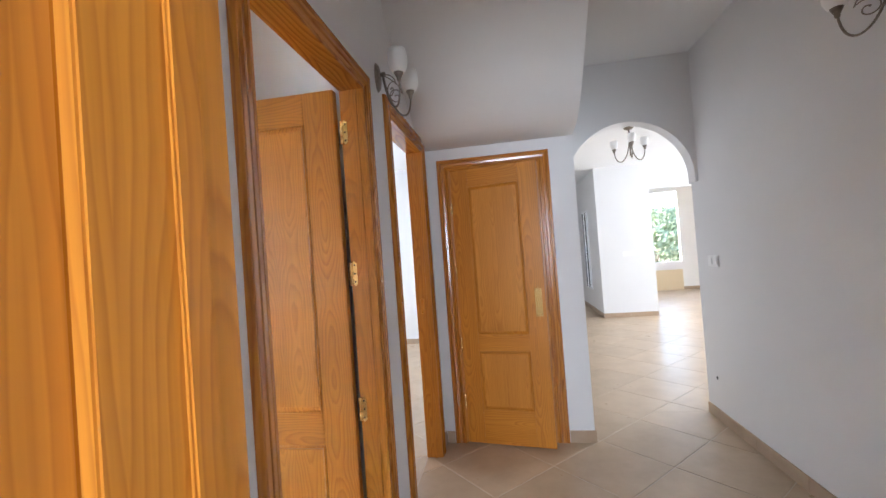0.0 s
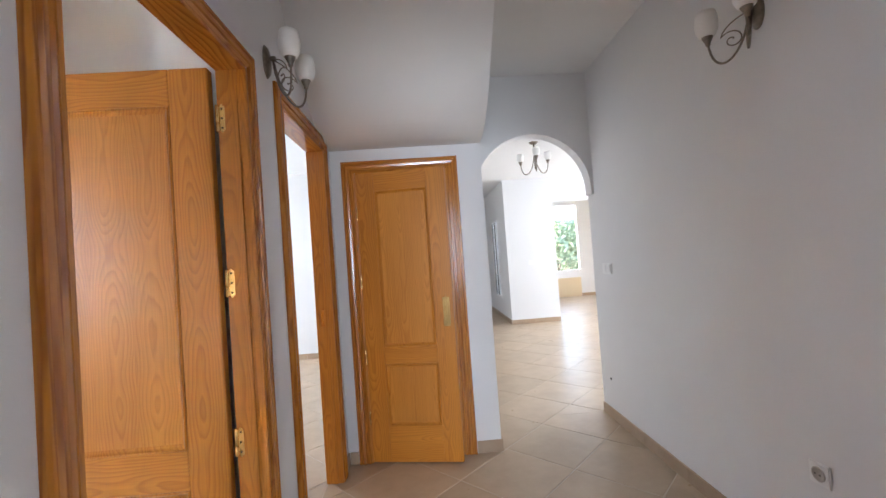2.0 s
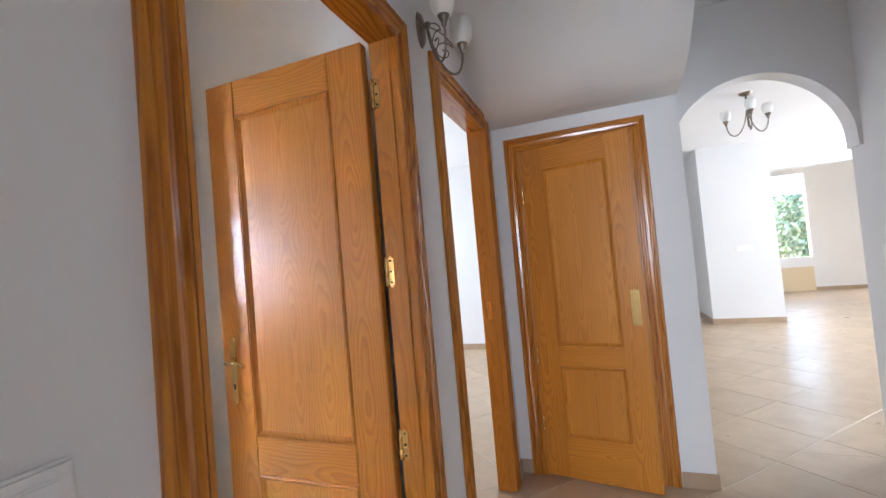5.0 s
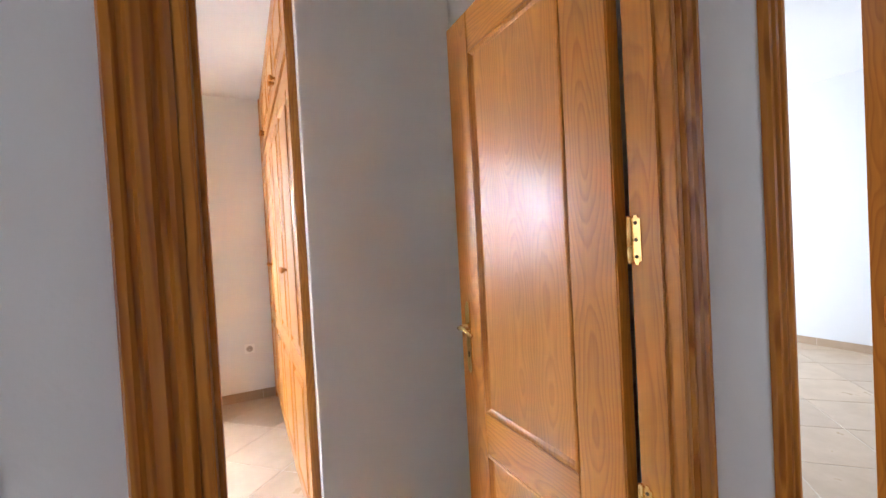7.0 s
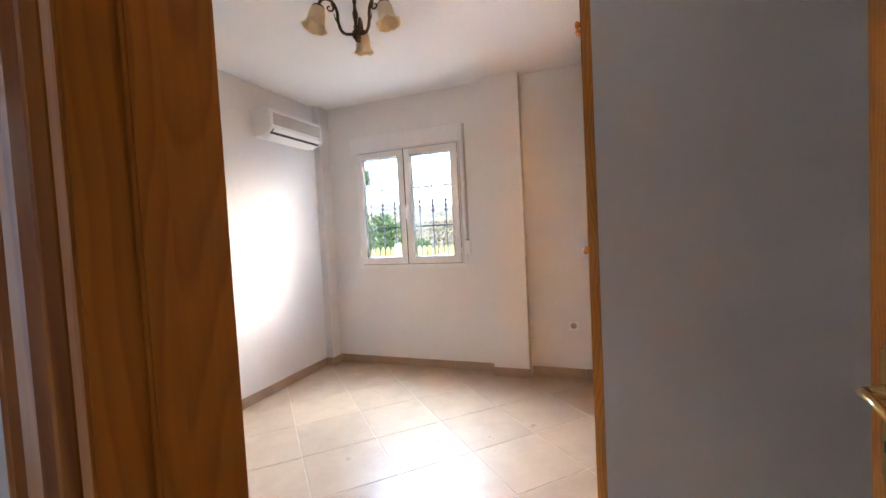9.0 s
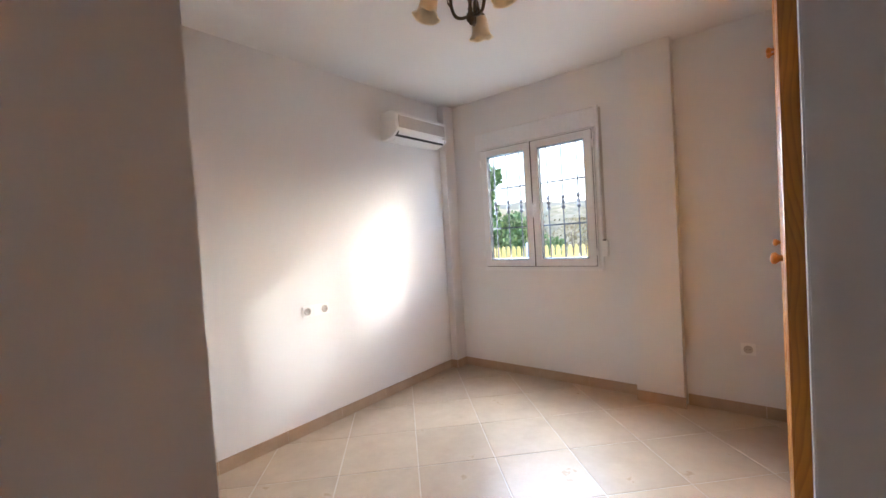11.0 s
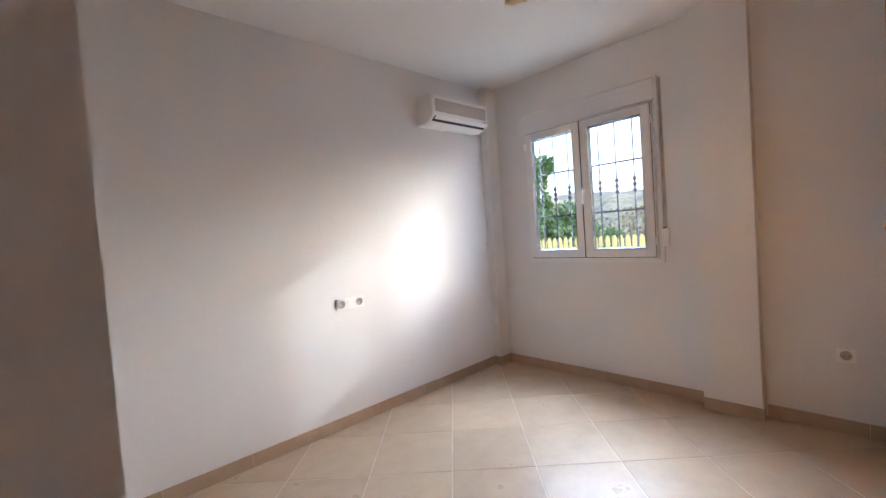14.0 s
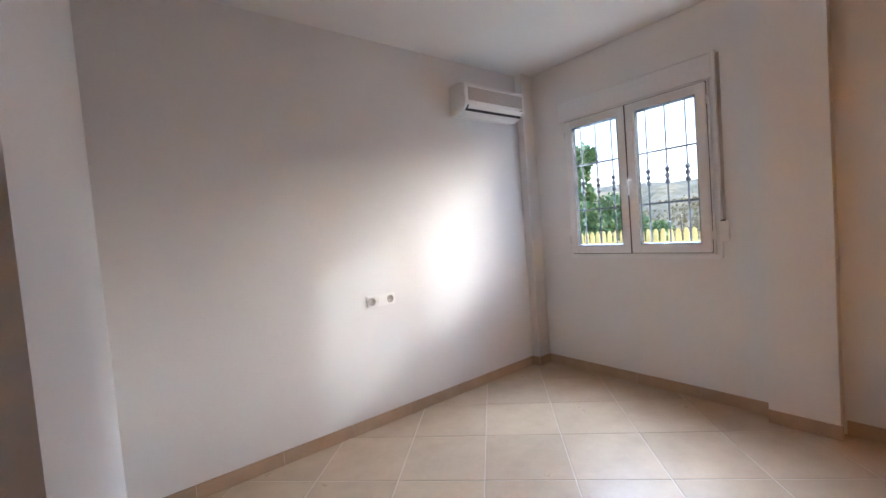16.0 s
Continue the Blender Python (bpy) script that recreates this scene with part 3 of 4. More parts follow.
# ---- built-in wardrobe ----
wd = thing("wardrobe", "built-in honey pine wardrobe with panelled doors and knobs", "wardrobe", pose(0, 0, 0))
WX0, WX1, WY = -3.995, -1.7525, 1.598
part("carcass", boxes((WX0, WX0 + 0.02, WY + 0.03, BN - 0.01, 0, ZB - 0.005), (WX1 - 0.02, WX1, WY + 0.03, BN - 0.01, 0, ZB - 0.005), (WX0 + 0.02, WX1 - 0.02, 2.26, BN - 0.01, 0, ZB - 0.005)), M_PINE, wd)
part("side_moulding", box(WX1 - 0.045, WX1 - 0.0005, WY - 0.018, WY + 0.03, 0, ZB - 0.004, 0.005), M_PINE, wd)
part("side_moulding", box(WX0, WX0 + 0.045, WY - 0.018, WY + 0.03, 0, ZB - 0.004, 0.005), M_PINE, wd)
part("top_rail", box(WX0 + 0.045, WX1 - 0.045, WY - 0.008, WY + 0.03, ZB - 0.075, ZB - 0.004, 0.004), M_PINE_X, wd)
part("middle_rail", box(WX0 + 0.045, WX1 - 0.045, WY - 0.006, WY + 0.03, 2.075, 2.135, 0.004), M_PINE_X, wd)
part("plinth", box(WX0 + 0.045, WX1 - 0.045, WY - 0.004, WY + 0.03, 0, 0.075, 0.004), M_PINE_X, wd)


def cupboard_door(x0, x1, z0, z1, splits, knob_x, knob_z):
    d = new("cupboard_door")
    d.parent = wd
    t, st = WY - 0.016, 0.07
    for a, b in ((x0, x0 + st), (x1 - st, x1)):
        part("stile", box(a, b, t, t + 0.022, z0, z1, 0.003), M_PINE, d)
    zs = [z0, *splits, z1]
    edges = [(z0, z0 + 0.08), *[(s - 0.045, s + 0.045) for s in splits], (z1 - 0.08, z1)]
    for a, b in edges:
        part("rail", box(x0 + st, x1 - st, t + 0.0005, t + 0.0215, a, b, 0.002), M_PINE_X, d)
    for (a, b), (c, e) in zip(edges, edges[1:]):
        part("panel", box(x0 + st - 0.005, x1 - st + 0.005, t + 0.008, t + 0.016, b - 0.004, c + 0.004), M_PANEL, d)
        part("panel_moulding", ring(x0 + st, x1 - st, b, c, t + 0.008, -1, 0.024, 0.009), M_PINE, d)
        cx, w2, h2 = (x0 + x1) / 2, (x1 - x0) / 2 - st - 0.045, (c - b) / 2 - 0.045
        part("raised_field", box(cx - w2, cx + w2, t - 0.003, t + 0.009, (b + c) / 2 - h2, (b + c) / 2 + h2, 0.005), M_PANEL, d)
    bm = lathe([(0.0, 0), (0.008, 0.0), (0.007, 0.010), (0.012, 0.016), (0.017, 0.022), (0.016, 0.030), (0.009, 0.035), (0.0, 0.036)], 16)
    bmesh.ops.transform(bm, matrix=pose(knob_x, t, knob_z, 90), verts=bm.verts)
    part("knob", bm, M_PINE, d, "turned pine knob", True)


span = (WX1 - 0.047 - WX0 - 0.047) / 4
for i in range(4):
    a = WX0 + 0.047 + i * span + 0.0015
    b = a + span - 0.003
    kx = b - 0.035 if i % 2 == 0 else a + 0.035
    cupboard_door(a, b, 0.078, 2.072, (0.78,), kx, 1.20)
    cupboard_door(a, b, 2.138, ZB - 0.078, (), kx, 2.20)

# ---- bedroom window ----
win = thing("window_1", "white aluminium casement window with a roller shutter box", "window", pose(0, 0, 0), kind="structure")
wy0, wy1, wz0, wz1 = -0.66, 0.43, 1.01, 2.15
for a in ((wy0, wy0 + 0.03, wz0, wz1), (wy1 - 0.03, wy1, wz0, wz1)):
    part("window_frame", box(-4.05, -3.985, *a, 0.003), M_ALU, win)
part("window_frame", box(-4.05, -3.985, wy0 + 0.03, wy1 - 0.03, wz0, wz0 + 0.028, 0.003), M_ALU, win)
part("window_frame", box(-4.05, -3.985, wy0 + 0.03, wy1 - 0.03, wz1 - 0.028, wz1, 0.003), M_ALU, win)
part("window_sill", box(-4.02, -3.972, wy0 - 0.015, wy1 + 0.04, wz0 - 0.028, wz0 - 0.001, 0.003), M_ALU, win)
part("shutter_box", box(-4.08, -3.978, -0.715, 0.455, wz1 + 0.003, 2.305, 0.005), M_ALU, win, "white flat roller shutter box")
part("shutter_edge_strip", box(-3.992, -3.972, 0.457, 0.476, wz0 - 0.02, 2.318, 0.002), M_ALU, win)
for a, b in ((wy0 + 0.012, -0.127), (-0.120, wy1 - 0.012)):
    sash = new("sash")
    sash.parent = win
    s = 0.062
    z0, z1 = wz0 + 0.014, wz1 - 0.014
    for p, q in ((a, a + s), (b - s, b)):
        part("sash_stile", box(-4.03, -3.968, p, q, z0, z1, 0.004), M_ALU, sash)
    for p, q in ((z0, z0 + s), (z1 - s, z1)):
        part("sash_rail", box(-4.03, -3.9685, a + s - 0.001, b - s + 0.001, p, q, 0.004), M_ALU, sash)
    g = part("gasket", ring(a + s, b - s, z0 + s, z1 - s, 0, 1, 0.013, 0.030), M_GASKET, sash)
    g.matrix_basis = Matrix(((0, 1, 0, -4.006), (1, 0, 0, 0), (0, 0, 1, 0), (0, 0, 0, 1)))
    pane = part("pane", box(-4.012, -4.006, a + s - 0.004, b - s + 0.004, z0 + s - 0.004, z1 - s + 0.004), M_GLASS, sash)
    pane.visible_shadow = False
    for z in (1.14, 2.02):
        e = a - 0.012 if a < -0.3 else b + 0.012
        part("hinge", lathe([(0.0, -0.032), (0.007, -0.03), (0.008, 0), (0.007, 0.03), (0.0, 0.032)], 10, (-3.972, e, z)), M_ALU, sash, smooth=True)
part("sash_seal", box(-3.9725, -3.9655, -0.1262, -0.1208, wz0 + 0.014, wz1 - 0.014), M_GASKET, win)
part("sash_seal", box(-3.99, -3.9840, wy1 - 0.0135, wy1 - 0.0085, wz0 + 0.012, wz1 - 0.012), M_GASKET, win)
part("sash_seal", box(-3.99, -3.9842, wy0 + 0.012, wy1 - 0.0135, wz0 + 0.0085, wz0 + 0.0135), M_GASKET, win)
part("sash_seal", box(-3.99, -3.9842, wy0 + 0.012, wy1 - 0.0135, wz1 - 0.0135, wz1 - 0.0085), M_GASKET, win)
part("handle_base", box(-3.968, -3.955, -0.118, -0.092, 1.50, 1.60, 0.003), M_ALU, win)
part("handle", tube([(-3.956, -0.105, 1.575), (-3.93, -0.105, 1.575), (-3.924, -0.105, 1.55), (-3.926, -0.105, 1.46)], 0.008, 10), M_ALU, win, smooth=True)
part("strap_winder", box(-3.998, -3.965, 0.462, 0.512, 1.10, 1.235, 0.006), M_PLASTIC, win, "white shutter strap winder")
part("strap", box(-3.996, -3.993, 0.478, 0.496, 1.235, 2.30), M_GREY, win)
part("strap_slot", box(-3.990, -3.964, 0.474, 0.500, 1.228, 1.2365), M_BLACK, win)

gr = thing("window_grille", "grey wrought iron window grille with turned knots", "grille", pose(0, 0, 0))
GX = -4.13
for z in (1.02, 1.385, 1.775, 2.14):
    part("crossbar", box(GX - 0.004, GX + 0.004, WO[0] - 0.0, WO[1] + 0.0, z - 0.007, z + 0.007, 0.001), M_IRON, gr)
k = 8
for i in range(k):
    y = WO[0] + 0.062 + i * (WO[1] - WO[0] - 0.124) / (k - 1)
    bar = part("upright_bar", tube([(GX, y, 1.006), (GX, y, 2.31)], 0.0065, 8), M_IRON, gr)
    prof = []
    for c in (-0.045, 0.0, 0.045):
        prof += [(0.007, c - 0.022), (0.014, c - 0.014), (0.019, c), (0.014, c + 0.014), (0.007, c + 0.022)]
    part("knot", lathe(prof, 10, (GX, y, 1.585)), M_IRON, bar, smooth=True)

# ---- air conditioner ----
ac = thing("air_conditioner", "white wall-mounted air conditioner with a dark outlet slot", "air conditioner", pose(0.005, 0, 0.016))
prof = [(BS, 2.178), (BS, 2.405), (-0.925, 2.41), (-0.885, 2.395), (-0.865, 2.36), (-0.862, 2.235), (-0.872, 2.225), (-0.915, 2.19), (-0.97, 2.178)]
bm = extrude(prof, 0, -3.735, -3.06)
bmesh.ops.bevel(bm, geom=[e for e in bm.edges if abs(e.verts[0].co.x - e.verts[1].co.x) < 1e-4], offset=0.006, segments=2, affect="EDGES")
part("body", bm, M_PLASTIC, ac)
part("front_grille", box(-3.70, -3.09, -0.866, -0.858, 2.262, 2.362, 0.003), M_GREY, ac, "warm grey intake panel")
part("top_trim", box(-3.73, -3.065, -0.886, -0.862, 2.366, 2.392, 0.005), M_PLASTIC, ac)
slot = extrude([(-0.8655, 2.226), (-0.905, 2.193), (-0.911, 2.199), (-0.873, 2.232)], 0, -3.715, -3.085)
part("outlet_slot", slot, M_BLACK, ac, "dark air outlet")
vane = extrude([(-0.860, 2.2285), (-0.866, 2.2215), (-0.884, 2.206), (-0.880, 2.2115)], 0, -3.705, -3.095)
part("louvre", vane, M_PLASTIC, ac)
vane = extrude([(-0.912, 2.183), (-0.918, 2.178), (-0.955, 2.160), (-0.952, 2.166)], 0, -3.695, -3.10)
part("louvre", vane, M_PLASTIC, ac)
part("badge", box(-3.70, -3.665, -0.8625, -0.8605, 2.238, 2.248), M_GREY, ac)


# ---- sockets and switches ----
def plate(name, label, category, m, gangs=1, socket=True, size=0.082):
    """A plate on a wall: x along the wall, z up, y out of the wall."""
    ob = thing(name, label, category, m)
    w = size + 0.071 * (gangs - 1)
    part("cover_plate", box(-w / 2, w / 2, 0, 0.010, -size / 2, size / 2, 0.004), M_PLASTIC, ob)
    for g in range(gangs):
        x = -0.071 * (gangs - 1) / 2 + 0.071 * g
        if socket == "mix":
            kind = g != 1
        else:
            kind = socket
        if kind:
            bm = lathe([(0.026, 0), (0.026, 0.003), (0.022, 0.004), (0.020, -0.006), (0.0, -0.006)], 22)
            bmesh.ops.transform(bm, matrix=pose(x, 0.0105, 0, -90), verts=bm.verts)
            part("socket_well", bm, M_GREY, ob, smooth=True)
            for dx in (-0.0095, 0.0095):
                bm = lathe([(0.0, 0.0015), (0.003, 0.0015), (0.003, 0.0), (0.0, 0.0)], 8)
                bmesh.ops.transform(bm, matrix=pose(x + dx, 0.0145, 0, -90), verts=bm.verts)
                part("pin_hole", bm, M_BLACK, ob)
        else:
            part("rocker", box(x - 0.0265, x + 0.0265, 0.010, 0.015, -0.0265, 0.0265, 0.003), M_PLASTIC, ob)
    return ob


plate("wall_socket", "white plastic double socket and switch on the bedroom wall", "socket", pose(-2.30, BS, 0.862, 0, 0, 0), 3, "mix")
plate("wall_socket", "white plastic socket low on the wall by the wardrobe", "socket", pose(BW, 1.392, 0.454, 0, 0, -90), 1)
plate("wall_socket", "white plastic socket low on the corridor wall", "socket", pose(CE, 2.055, 0.454, 0, 0, 90), 1)
plate("light_switch", "white plastic double light switch by the arch", "switch", pose(CE, 3.66, 1.16, 0, 0, 90), 2, False)
plate("light_switch", "white plastic light switch beside the bedroom door", "switch", pose(CW, 1.13, 1.095, 0, 0, -90), 1, False)
plate("light_switch", "white plastic switch plate on the hall wall", "switch", pose(2.16, 8.30, 1.13, 0, 0, 180), 3, False)
bm = lathe([(0.012, 0), (0.012, 0.002), (0.009, 0.003), (0.0, 0.001)], 12)
bmesh.ops.transform(bm, matrix=pose(CE, 3.758, 0.306, 0, -90, 0), verts=bm.verts)
tagged(part("cable_hole", bm, M_BLACK), "small dark cable hole in the corridor wall", "hole")


# ---- lamps ----
def wall_lamp(m):
    """Two cups on curled arms: y out of the wall, x along it."""
    ob = thing("wall_lamp", "pewter wall lamp with two curled arms and frosted glass shades", "wall lamp", m, "corridor wall lamps")
    bm = lathe([(0.0, 0.018), (0.018, 0.017), (0.032, 0.012), (0.036, 0.006), (0.04, 0.0)], 24)
    bmesh.ops.transform(bm, matrix=pose(0, 0, 0, -90) @ Matrix.Diagonal((0.95, 1.75, 1, 1)), verts=bm.verts)
    part("back_plate", bm, M_PEWTER, ob, smooth=True)
    bm = lathe([(0.0, 0.03), (0.010, 0.028), (0.012, 0.02), (0.008, 0.0)], 14)
    bmesh.ops.transform(bm, matrix=pose(0, 0.012, 0.012, -90), verts=bm.verts)
    part("boss", bm, M_PEWTER, ob, smooth=True)
    for s in (-1, 1):
        end = (s * 0.105, 0.13, -0.065)
        arm = part("arm", tube(bezier((s * 0.006, 0.03, 0.0), (s * 0.01, 0.05, -0.17), (s * 0.085, 0.13, -0.245), end, 18), 0.0045, 8), M_PEWTER, ob, smooth=True)
        spiral = []
        for i in range(30):
            a = 0.5 + i * 0.27
            r = 0.040 * (1 - i / 36)
            c = Vector((s * 0.042, 0.075, -0.085))
            spiral.append(c + Vector((s * r * math.cos(a) * 0.7, r * math.cos(a) * 0.8, r * math.sin(a))))
        part("scroll", tube(bezier((s * 0.006, 0.035, 0.005), (s * 0.03, 0.06, 0.0), (s * 0.06, 0.10, -0.03), spiral[0], 6)[:-1] + spiral, 0.0025, 6), M_PEWTER, ob, smooth=True)
        part("scroll_tip", lathe([(0.0, -0.005), (0.005, 0), (0.0, 0.005)], 8, spiral[-1]), M_PEWTER, ob, smooth=True)
        part("cup", lathe([(0.006, -0.012), (0.010, -0.006), (0.009, 0.0), (0.016, 0.014), (0.025, 0.034), (0.023, 0.034), (0.0, 0.02)], 18, end), M_PEWTER, arm, smooth=True)
        part("shade", lathe([(0.012, 0.022), (0.030, 0.030), (0.041, 0.055), (0.043, 0.080), (0.040, 0.110), (0.036, 0.128), (0.034, 0.128), (0.038, 0.108), (0.040, 0.08), (0.037, 0.056), (0.026, 0.034), (0.0, 0.028)], 22, end), M_FROST, arm, "frosted glass shade", True)
    return ob


lamp = wall_lamp(pose(CW, 2.325, 2.185, 0, 0, -90))
copy_thing(lamp, pose(CE, 2.150, 2.20, 0, 0, 90))


def bell_chandelier(x, y, z):
    ob = thing("chandelier", "antique bronze chandelier with frilled cream glass bells", "chandelier", pose(x, y, z))
    top = ZB - z
    part("ceiling_rose", lathe([(0.0, top - 0.035), (0.03, top - 0.03), (0.052, top - 0.012), (0.056, top)], 24), M_BRONZE, ob, smooth=True)
    part("stem", lathe([(0.0, -0.055), (0.006, -0.05), (0.009, -0.04), (0.018, -0.032), (0.022, -0.018), (0.020, 0.0), (0.012, 0.010), (0.010, 0.018), (0.014, 0.024), (0.009, 0.034), (0.008, 0.05), (0.013, 0.075), (0.015, 0.095), (0.009, 0.115), (0.007, 0.14), (0.012, 0.155), (0.007, 0.17), (0.007, top - 0.03)], 18), M_BRONZE, ob, "turned bronze stem", True)
    for i in range(3):
        m = pose(0, 0, 0, 0, 0, CH_TURN + 120 * i)
        pts = bezier((0.012, 0, -0.012), (0.07, 0, -0.035), (0.085, 0, -0.02), (0.094, 0, 0.04), 10) + bezier((0.094, 0, 0.04), (0.085, 0, 0.15), (0.175, 0, 0.165), (0.19, 0, 0.095), 10)[1:]
        arm = part("arm", tube(pts, 0.008, 8), M_BRONZE, ob, smooth=True)
        arm.matrix_basis = m
        lf = []
        for j in range(14):
            a = j * 0.5
            r = 0.024 * (1 - j / 16)
            lf.append((0.135 + r * math.cos(a + 2), 0, 0.095 + r * math.sin(a + 2)))
        part("scroll", tube(lf, 0.006, 6, taper=0.5), M_BRONZE, arm, smooth=True)
        part("leaf_spur", tube([(0.094, 0, 0.03), (0.108, 0, 0.045), (0.112, 0, 0.07)], 0.006, 6, taper=0.2), M_BRONZE, arm, smooth=True)
        tilt = pose(0.19, 0, 0.088, 0, -14, 0)
        cap = part("cap", lathe([(0.0, 0.014), (0.014, 0.012), (0.030, 0.0), (0.033, -0.008), (0.0, -0.008)], 18), M_BRONZE, arm, smooth=True)
        cap.matrix_basis = tilt
        prof = [(0.0, -0.006), (0.028, -0.008), (0.036, -0.022), (0.040, -0.050), (0.042, -0.078), (0.047, -0.096), (0.057, -0.110), (0.064, -0.116)]
        sh = part("shade", lathe(prof, 48, wave=0.006), M_CREAM, arm, "frilled cream glass bell", True)
        sh.matrix_basis = tilt
        sh.modifiers.new("thickness", "SOLIDIFY").thickness = 0.002
    return ob


bell_chandelier(-2.277, 0.45, 2.40)


def hall_chandelier(x, y):
    ob = thing("chandelier", "pewter chandelier with upturned frosted glass shades", "chandelier", pose(x, y, ZC))
    part("ceiling_rose", lathe([(0.0, -0.03), (0.03, -0.028), (0.055, -0.01), (0.06, 0)], 20), M_PEWTER, ob, smooth=True)
    part("stem", tube([(0, 0, -0.02), (0, 0, -0.34)], 0.009, 8), M_PEWTER, ob, smooth=True)
    for i in range(3):
        arm = part("arm", tube(bezier((0, 0, -0.10), (0.02, 0, -0.46), (0.19, 0, -0.46), (0.20, 0, -0.26), 14), 0.006, 8), M_PEWTER, ob, smooth=True)
        arm.matrix_basis = pose(0, 0, 0, 0, 0, 20 + 120 * i)
        part("cup", lathe([(0.007, -0.02), (0.015, 0.0), (0.028, 0.03), (0.0, 0.02)], 14, (0.20, 0, -0.25)), M_PEWTER, arm, smooth=True)
        part("shade", lathe([(0.02, 0.02), (0.042, 0.05), (0.048, 0.085), (0.042, 0.13), (0.038, 0.13), (0.044, 0.085), (0.0, 0.03)], 18, (0.20, 0, -0.25)), M_FROST, arm, "frosted glass shade", True)


hall_chandelier(1.59, 5.77)

# glazed door leaf in the side of the hall block
gl = thing("window_2", "tall narrow glazed window in the hall's side wall", "window", pose(0, 0, 0), kind="structure")
for a in ((9.15, 9.19), (9.43, 9.47), (9.71, 9.75)):
    part("window_frame", box(1.64, 1.70, *a, 0.42, 2.05, 0.003), M_ALU, gl)
for a in ((0.42, 0.46), (2.01, 2.05)):
    part("window_frame", box(1.642, 1.698, 9.19, 9.71, *a, 0.003), M_ALU, gl)
for a in ((9.192, 9.200), (9.422, 9.430), (9.470, 9.478), (9.700, 9.709)):
    part("gasket", box(1.636, 1.66, *a, 0.462, 2.008), M_GASKET, gl)
for a, b in ((9.20, 9.43), (9.47, 9.71)):
    p = part("pane", box(1.668, 1.672, a, b, 0.46, 2.01), M_GLASS, gl)
    p.visible_shadow = False


# ---- outside ----
structure("ground", boxes((-900, -4.25, -900, 900, -0.5, -0.28), (-4.25, 900, 12.2, 900, -0.5, -0.28)), M_DRY, "dry grassy ground outside the house", "ground")
bm = bmesh.new()
prev = None
for i in range(81):
    y = -150 + i * 3.5
    h = 8.6 + 3.0 * noise.noise((y * 0.02, 0, 0)) + 0.7 * noise.noise((y * 0.2, 3, 0)) + 1.2 * (y > -60) * min(1, (y + 60) / 60)
    cur = [bm.verts.new((-70, y, -0.4)), bm.verts.new((-84, y, h * 0.75)), bm.verts.new((-95, y, h)), bm.verts.new((-120, y, -0.4))]
    if prev:
        for a in range(3):
            bm.faces.new((prev[a], prev[a + 1], cur[a + 1], cur[a]))
    prev = cur
structure("backdrop_hill", bm, M_HILL, "distant scrubby hillside", "hill")

bm = bmesh.new()
prev = None
for i in range(121):
    y = -60 + i * 0.8
    cur = []
    for k in range(9):
        x = -26 - k * 2.2
        z = -0.35 + 4.1 * math.sin(min(k, 7) / 7 * 1.57) + 0.5 * noise.noise((x * 0.5, y * 0.45, 0)) * (k > 0) + 0.35 * noise.noise((x * 1.7, y * 1.6, 5)) * (k > 0)
        cur.append(bm.verts.new((x, y, z)))
    if prev:
        for k in range(8):
            bm.faces.new((prev[k], prev[k + 1], cur[k + 1], cur[k]))
    prev = cur
structure("bank", bm, M_SCRUB, "dry scrub-covered bank beyond the garden", "bank")

fence = thing("picket_fence", "yellow wooden picket fence with white posts", "fence", pose(-9.0, 0, -0.28))
for i in range(60):
    y = -7.0 + i * 0.135
    if i % 13 != 5:
        part("picket", extrude([(y, 0.05), (y + 0.09, 0.05), (y + 0.09, 1.22), (y + 0.07, 1.28), (y + 0.045, 1.30), (y + 0.02, 1.28), (y, 1.22)], 0, 0.0, 0.02), M_YELLOW, fence)
    else:
        part("post", box(-0.06, 0.06, y - 0.03, y + 0.11, 0, 1.38, 0.02), M_WALL, fence, "white post")
for z in (0.35, 0.98):
    part("rail", box(-0.025, -0.001, -7.1, 1.1, z, z + 0.08), M_YELLOW, fence)


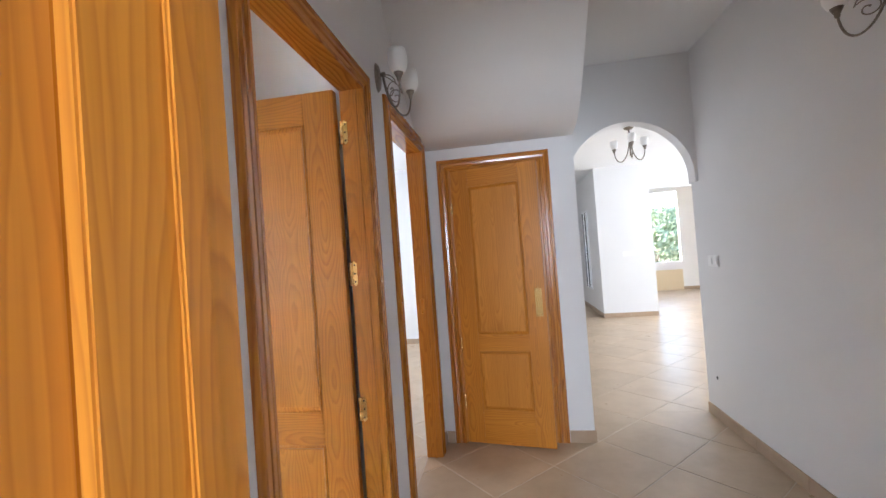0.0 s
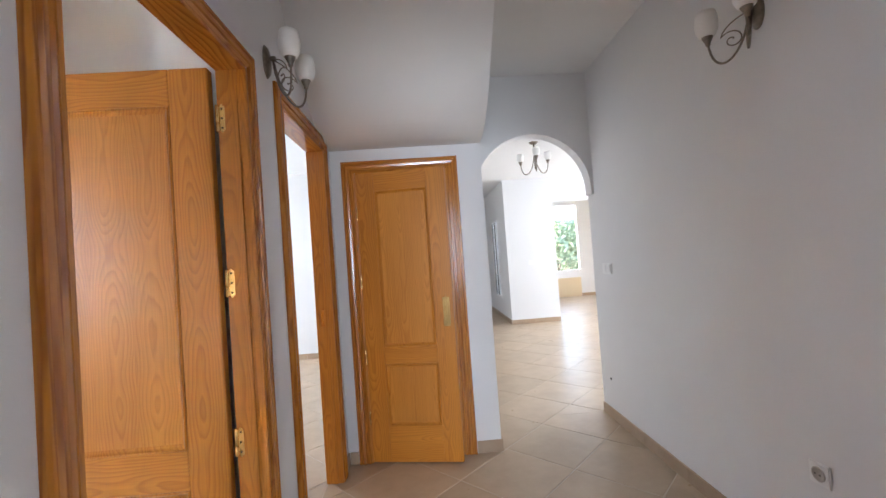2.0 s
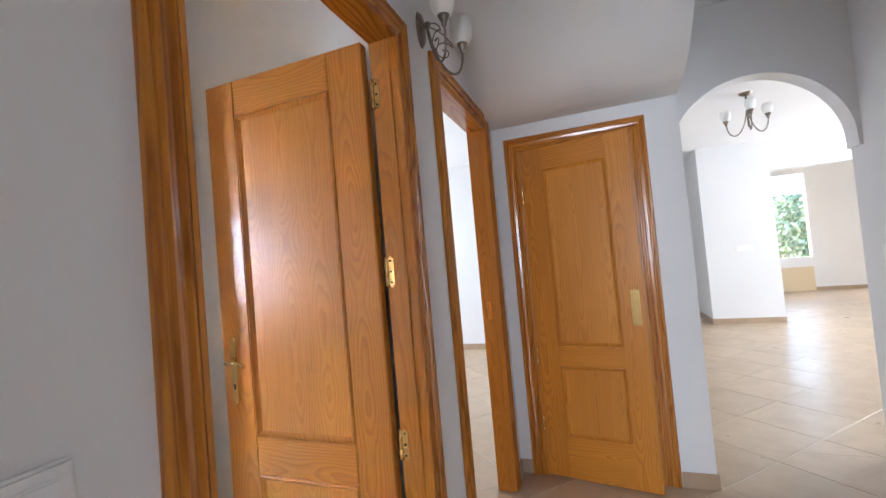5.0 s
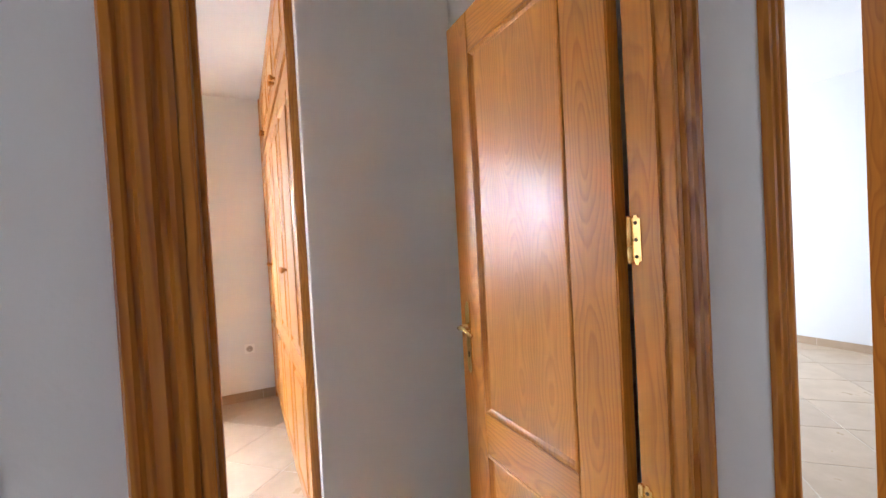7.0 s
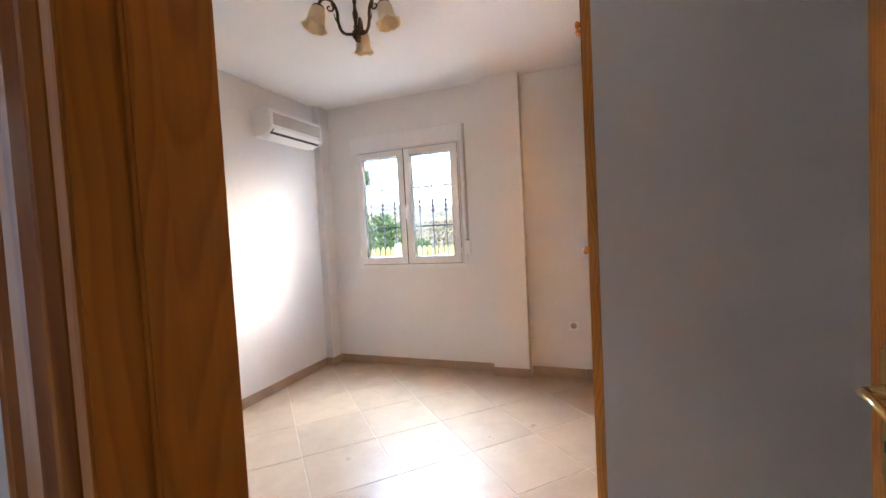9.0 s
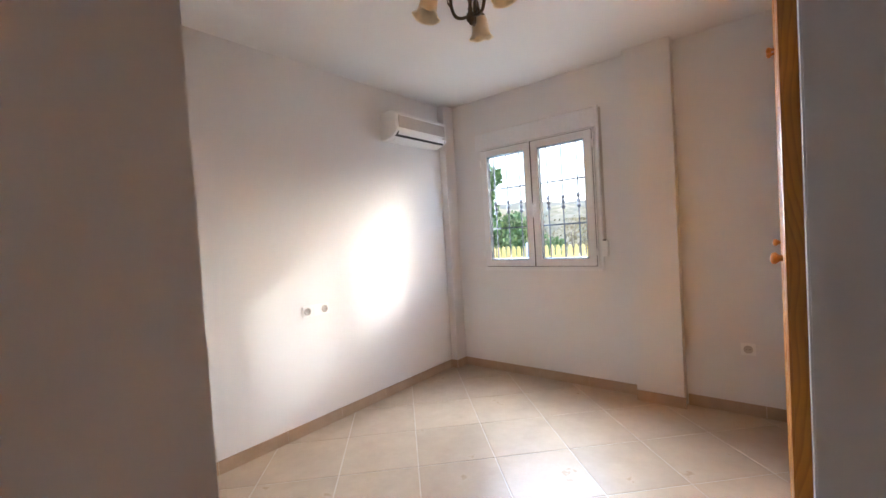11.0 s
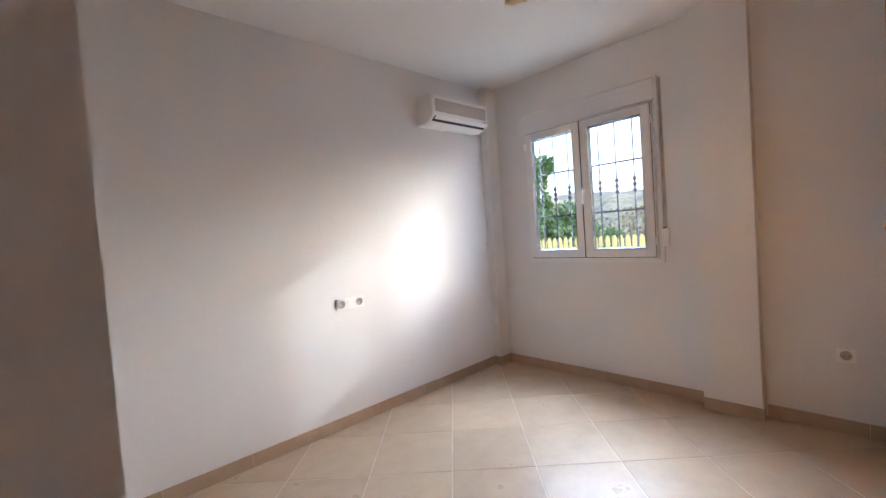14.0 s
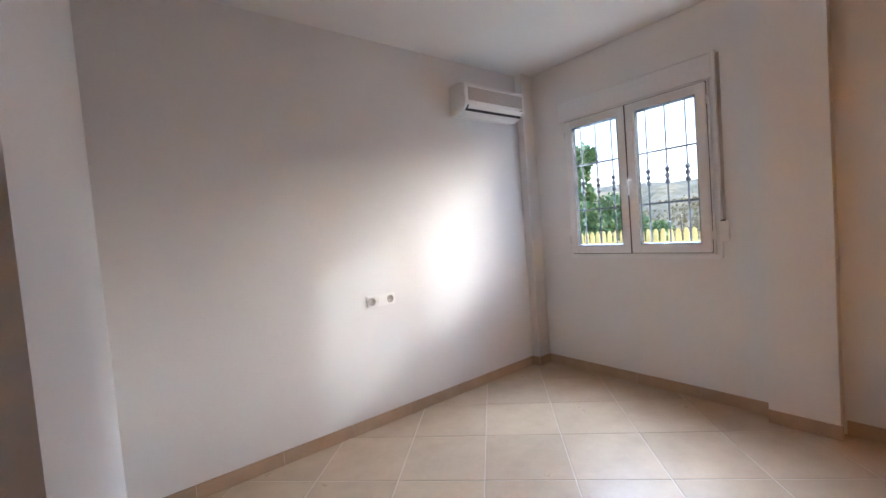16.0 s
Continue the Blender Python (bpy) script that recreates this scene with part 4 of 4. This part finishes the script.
def tree(name, label, x, y, z, height, radius, material, leaves, seed, low=0.35, size=0.16):
    rnd = random.Random(seed)
    ob = thing(name, label, "tree", pose(x, y, z))
    bm = bmesh.new()
    fork = height * low
    tube([(0, 0, 0), (0.05, 0.03, fork * 0.5), (0.0, 0.08, fork), (0.1, 0.05, height * 0.8)], 0.035 * height, 8, bm, 0.25)
    hubs = []
    for i in range(9):
        a, r = rnd.uniform(0, 6.28), radius * rnd.uniform(0.35, 0.85)
        top = Vector((r * math.cos(a), r * math.sin(a), fork + (height - fork) * rnd.uniform(0.2, 0.95)))
        tube(bezier((0, 0.05, fork * rnd.uniform(0.6, 1.2)), (0.2 * top.x, 0.2 * top.y, fork * 1.2), (0.7 * top.x, 0.7 * top.y, top.z * 0.8), top, 6), 0.014 * height, 6, bm, 0.2)
        hubs.append(top)
    part("trunk", bm, M_BARK, ob)
    verts, faces = [], []
    for i in range(leaves):
        hub = hubs[i % len(hubs)]
        while True:
            o = Vector((rnd.uniform(-1, 1), rnd.uniform(-1, 1), rnd.uniform(-1, 1)))
            if o.length < 1:
                break
        c = hub + o * radius * 0.55
        c.z = max(0.1, min(c.z, height * 1.05))
        n = Vector((rnd.gauss(0, 1), rnd.gauss(0, 1), rnd.gauss(0, 1))).normalized()
        u = n.orthogonal().normalized() * size * rnd.uniform(0.5, 1)
        w = n.cross(u) * 0.55
        k = len(verts)
        verts += [c - u, c + w, c + u, c - w]
        faces.append((k, k + 1, k + 2, k + 3))
    me = bpy.data.meshes.new("crown")
    me.from_pydata(verts, [], faces)
    me.materials.append(material)
    crown = new("crown", me)
    crown.parent = ob
    crown["kind"] = "stuff"


tree("tree", "tall green leafy tree behind the picket fence", -14.0, -7.5, -0.3, 4.1, 0.9, M_LEAF, 2000, 1)
tree("tree", "broad green citrus tree behind the fence", -12.5, -5.6, -0.3, 2.25, 1.05, M_LEAF, 3000, 2, 0.2, 0.11)
tree("shrub", "low green shrub behind the fence", -12.0, -3.75, -0.3, 1.5, 0.6, M_LEAF, 1300, 7, 0.2, 0.09)
for i, (x, y, h, s) in enumerate(((-15.5, -4.4, 1.9, 1.2), (-17.0, -2.2, 2.1, 1.5), (-15.0, -0.6, 1.8, 1.3), (-18.5, -8.0, 2.4, 1.6), (-20.0, -5.2, 2.5, 1.6), (-14.5, 1.6, 2.0, 1.4))):
    tree("shrub", "dry brown shrub beyond the picket fence", x, y, -0.3, h, s, M_DRYLEAF, 900, 20 + i, 0.2, 0.08)
tree("tree", "grey-green olive tree outside the terrace opening", 6.4, 20.0, -0.3, 2.75, 2.3, M_OLIVE, 7000, 6, 0.15, 0.13)

# ---- floors, laid diagonally in square tiles ----
structure("floor_bed", boxes((-4.25, 2.3, -2.8, 12.2, -0.12, -0.0022), (2.3, 6.7, 3.8, 12.2, -0.12, -0.0022)), M_GROUT, "pale grout bed under the floor tiles", "floor")


def clip(poly, x0, x1, y0, y1):
    for axis, bound, keep in ((0, x0, 1), (0, x1, -1), (1, y0, 1), (1, y1, -1)):
        out = []
        for p, q in zip(poly, poly[1:] + poly[:1]):
            a, b = keep * (p[axis] - bound), keep * (q[axis] - bound)
            if a >= 0:
                out.append(p)
            if a * b < 0:
                t = a / (a - b)
                out.append((p[0] + t * (q[0] - p[0]), p[1] + t * (q[1] - p[1])))
        poly = out
        if not poly:
            break
    return poly


def lay(parent, start, side, areas, joint=0.006):
    half = side * math.sqrt(0.5)
    inner = half - joint * 0.7
    us = [a for r in areas for a in (r[0], r[1])]
    vs = [a for r in areas for a in (r[2], r[3])]
    n = int((max(us) - min(us) + max(vs) - min(vs)) / half) + 4
    for i in range(-n, n):
        for j in range(-n, n):
            if (i + j) % 2:
                continue
            cx, cy = start[0] + i * half, start[1] + half + j * half
            verts, faces = [], []
            for r in areas:
                if not (r[0] - half < cx < r[1] + half and r[2] - half < cy < r[3] + half):
                    continue
                poly = clip([(cx - inner, cy), (cx, cy - inner), (cx + inner, cy), (cx, cy + inner)], *r)
                if len(poly) < 3:
                    continue
                k, m = len(verts), len(poly)
                mx, my = sum(p[0] for p in poly) / m, sum(p[1] for p in poly) / m
                verts += [(p[0] - cx, p[1] - cy, -0.0055) for p in poly]
                verts += [(p[0] - cx, p[1] - cy, -0.0012) for p in poly]
                verts += [(mx + (p[0] - mx) * 0.993 - cx, my + (p[1] - my) * 0.993 - cy, 0.0) for p in poly]
                faces.append([k + 2 * m + a for a in range(m)])
                for lev in (0, m):
                    faces += [[k + lev + a, k + lev + (a + 1) % m, k + lev + m + (a + 1) % m, k + lev + m + a] for a in range(m)]
            if faces:
                me = bpy.data.meshes.new("floor_tile")
                me.from_pydata(verts, [], faces)
                me.materials.append(M_TILE)
                ob = new("floor_tile", me)
                ob.location = (cx, cy, 0)
                ob.parent = parent


fl = thing("floor", "beige ceramic tiles laid diagonally in the bedroom", "floor", kind="structure")
lay(fl, (-2.617, -0.432 - 0.46 * math.sqrt(0.5) * 0), 0.460, [(BW, -0.575, BS, BN)])
fl = thing("floor", "beige ceramic tiles laid diagonally in corridor and hall", "floor", kind="structure")
lay(fl, (1.267, 4.127), 0.488, [(-0.573, CE, 0.68, 3.92), (-0.45, 5.0, 3.92, 12.1)])
fl = thing("floor", "beige ceramic tiles in the second bedroom", "floor", kind="structure")
lay(fl, (-1.2, 4.0), 0.488, [(-3.0, -0.577, 2.40, 6.74)])
fl = thing("floor", "beige ceramic tiles in the first room", "floor", kind="structure")
lay(fl, (0.3, -0.5), 0.488, [(-0.48, 2.2, -1.2, 0.677)])
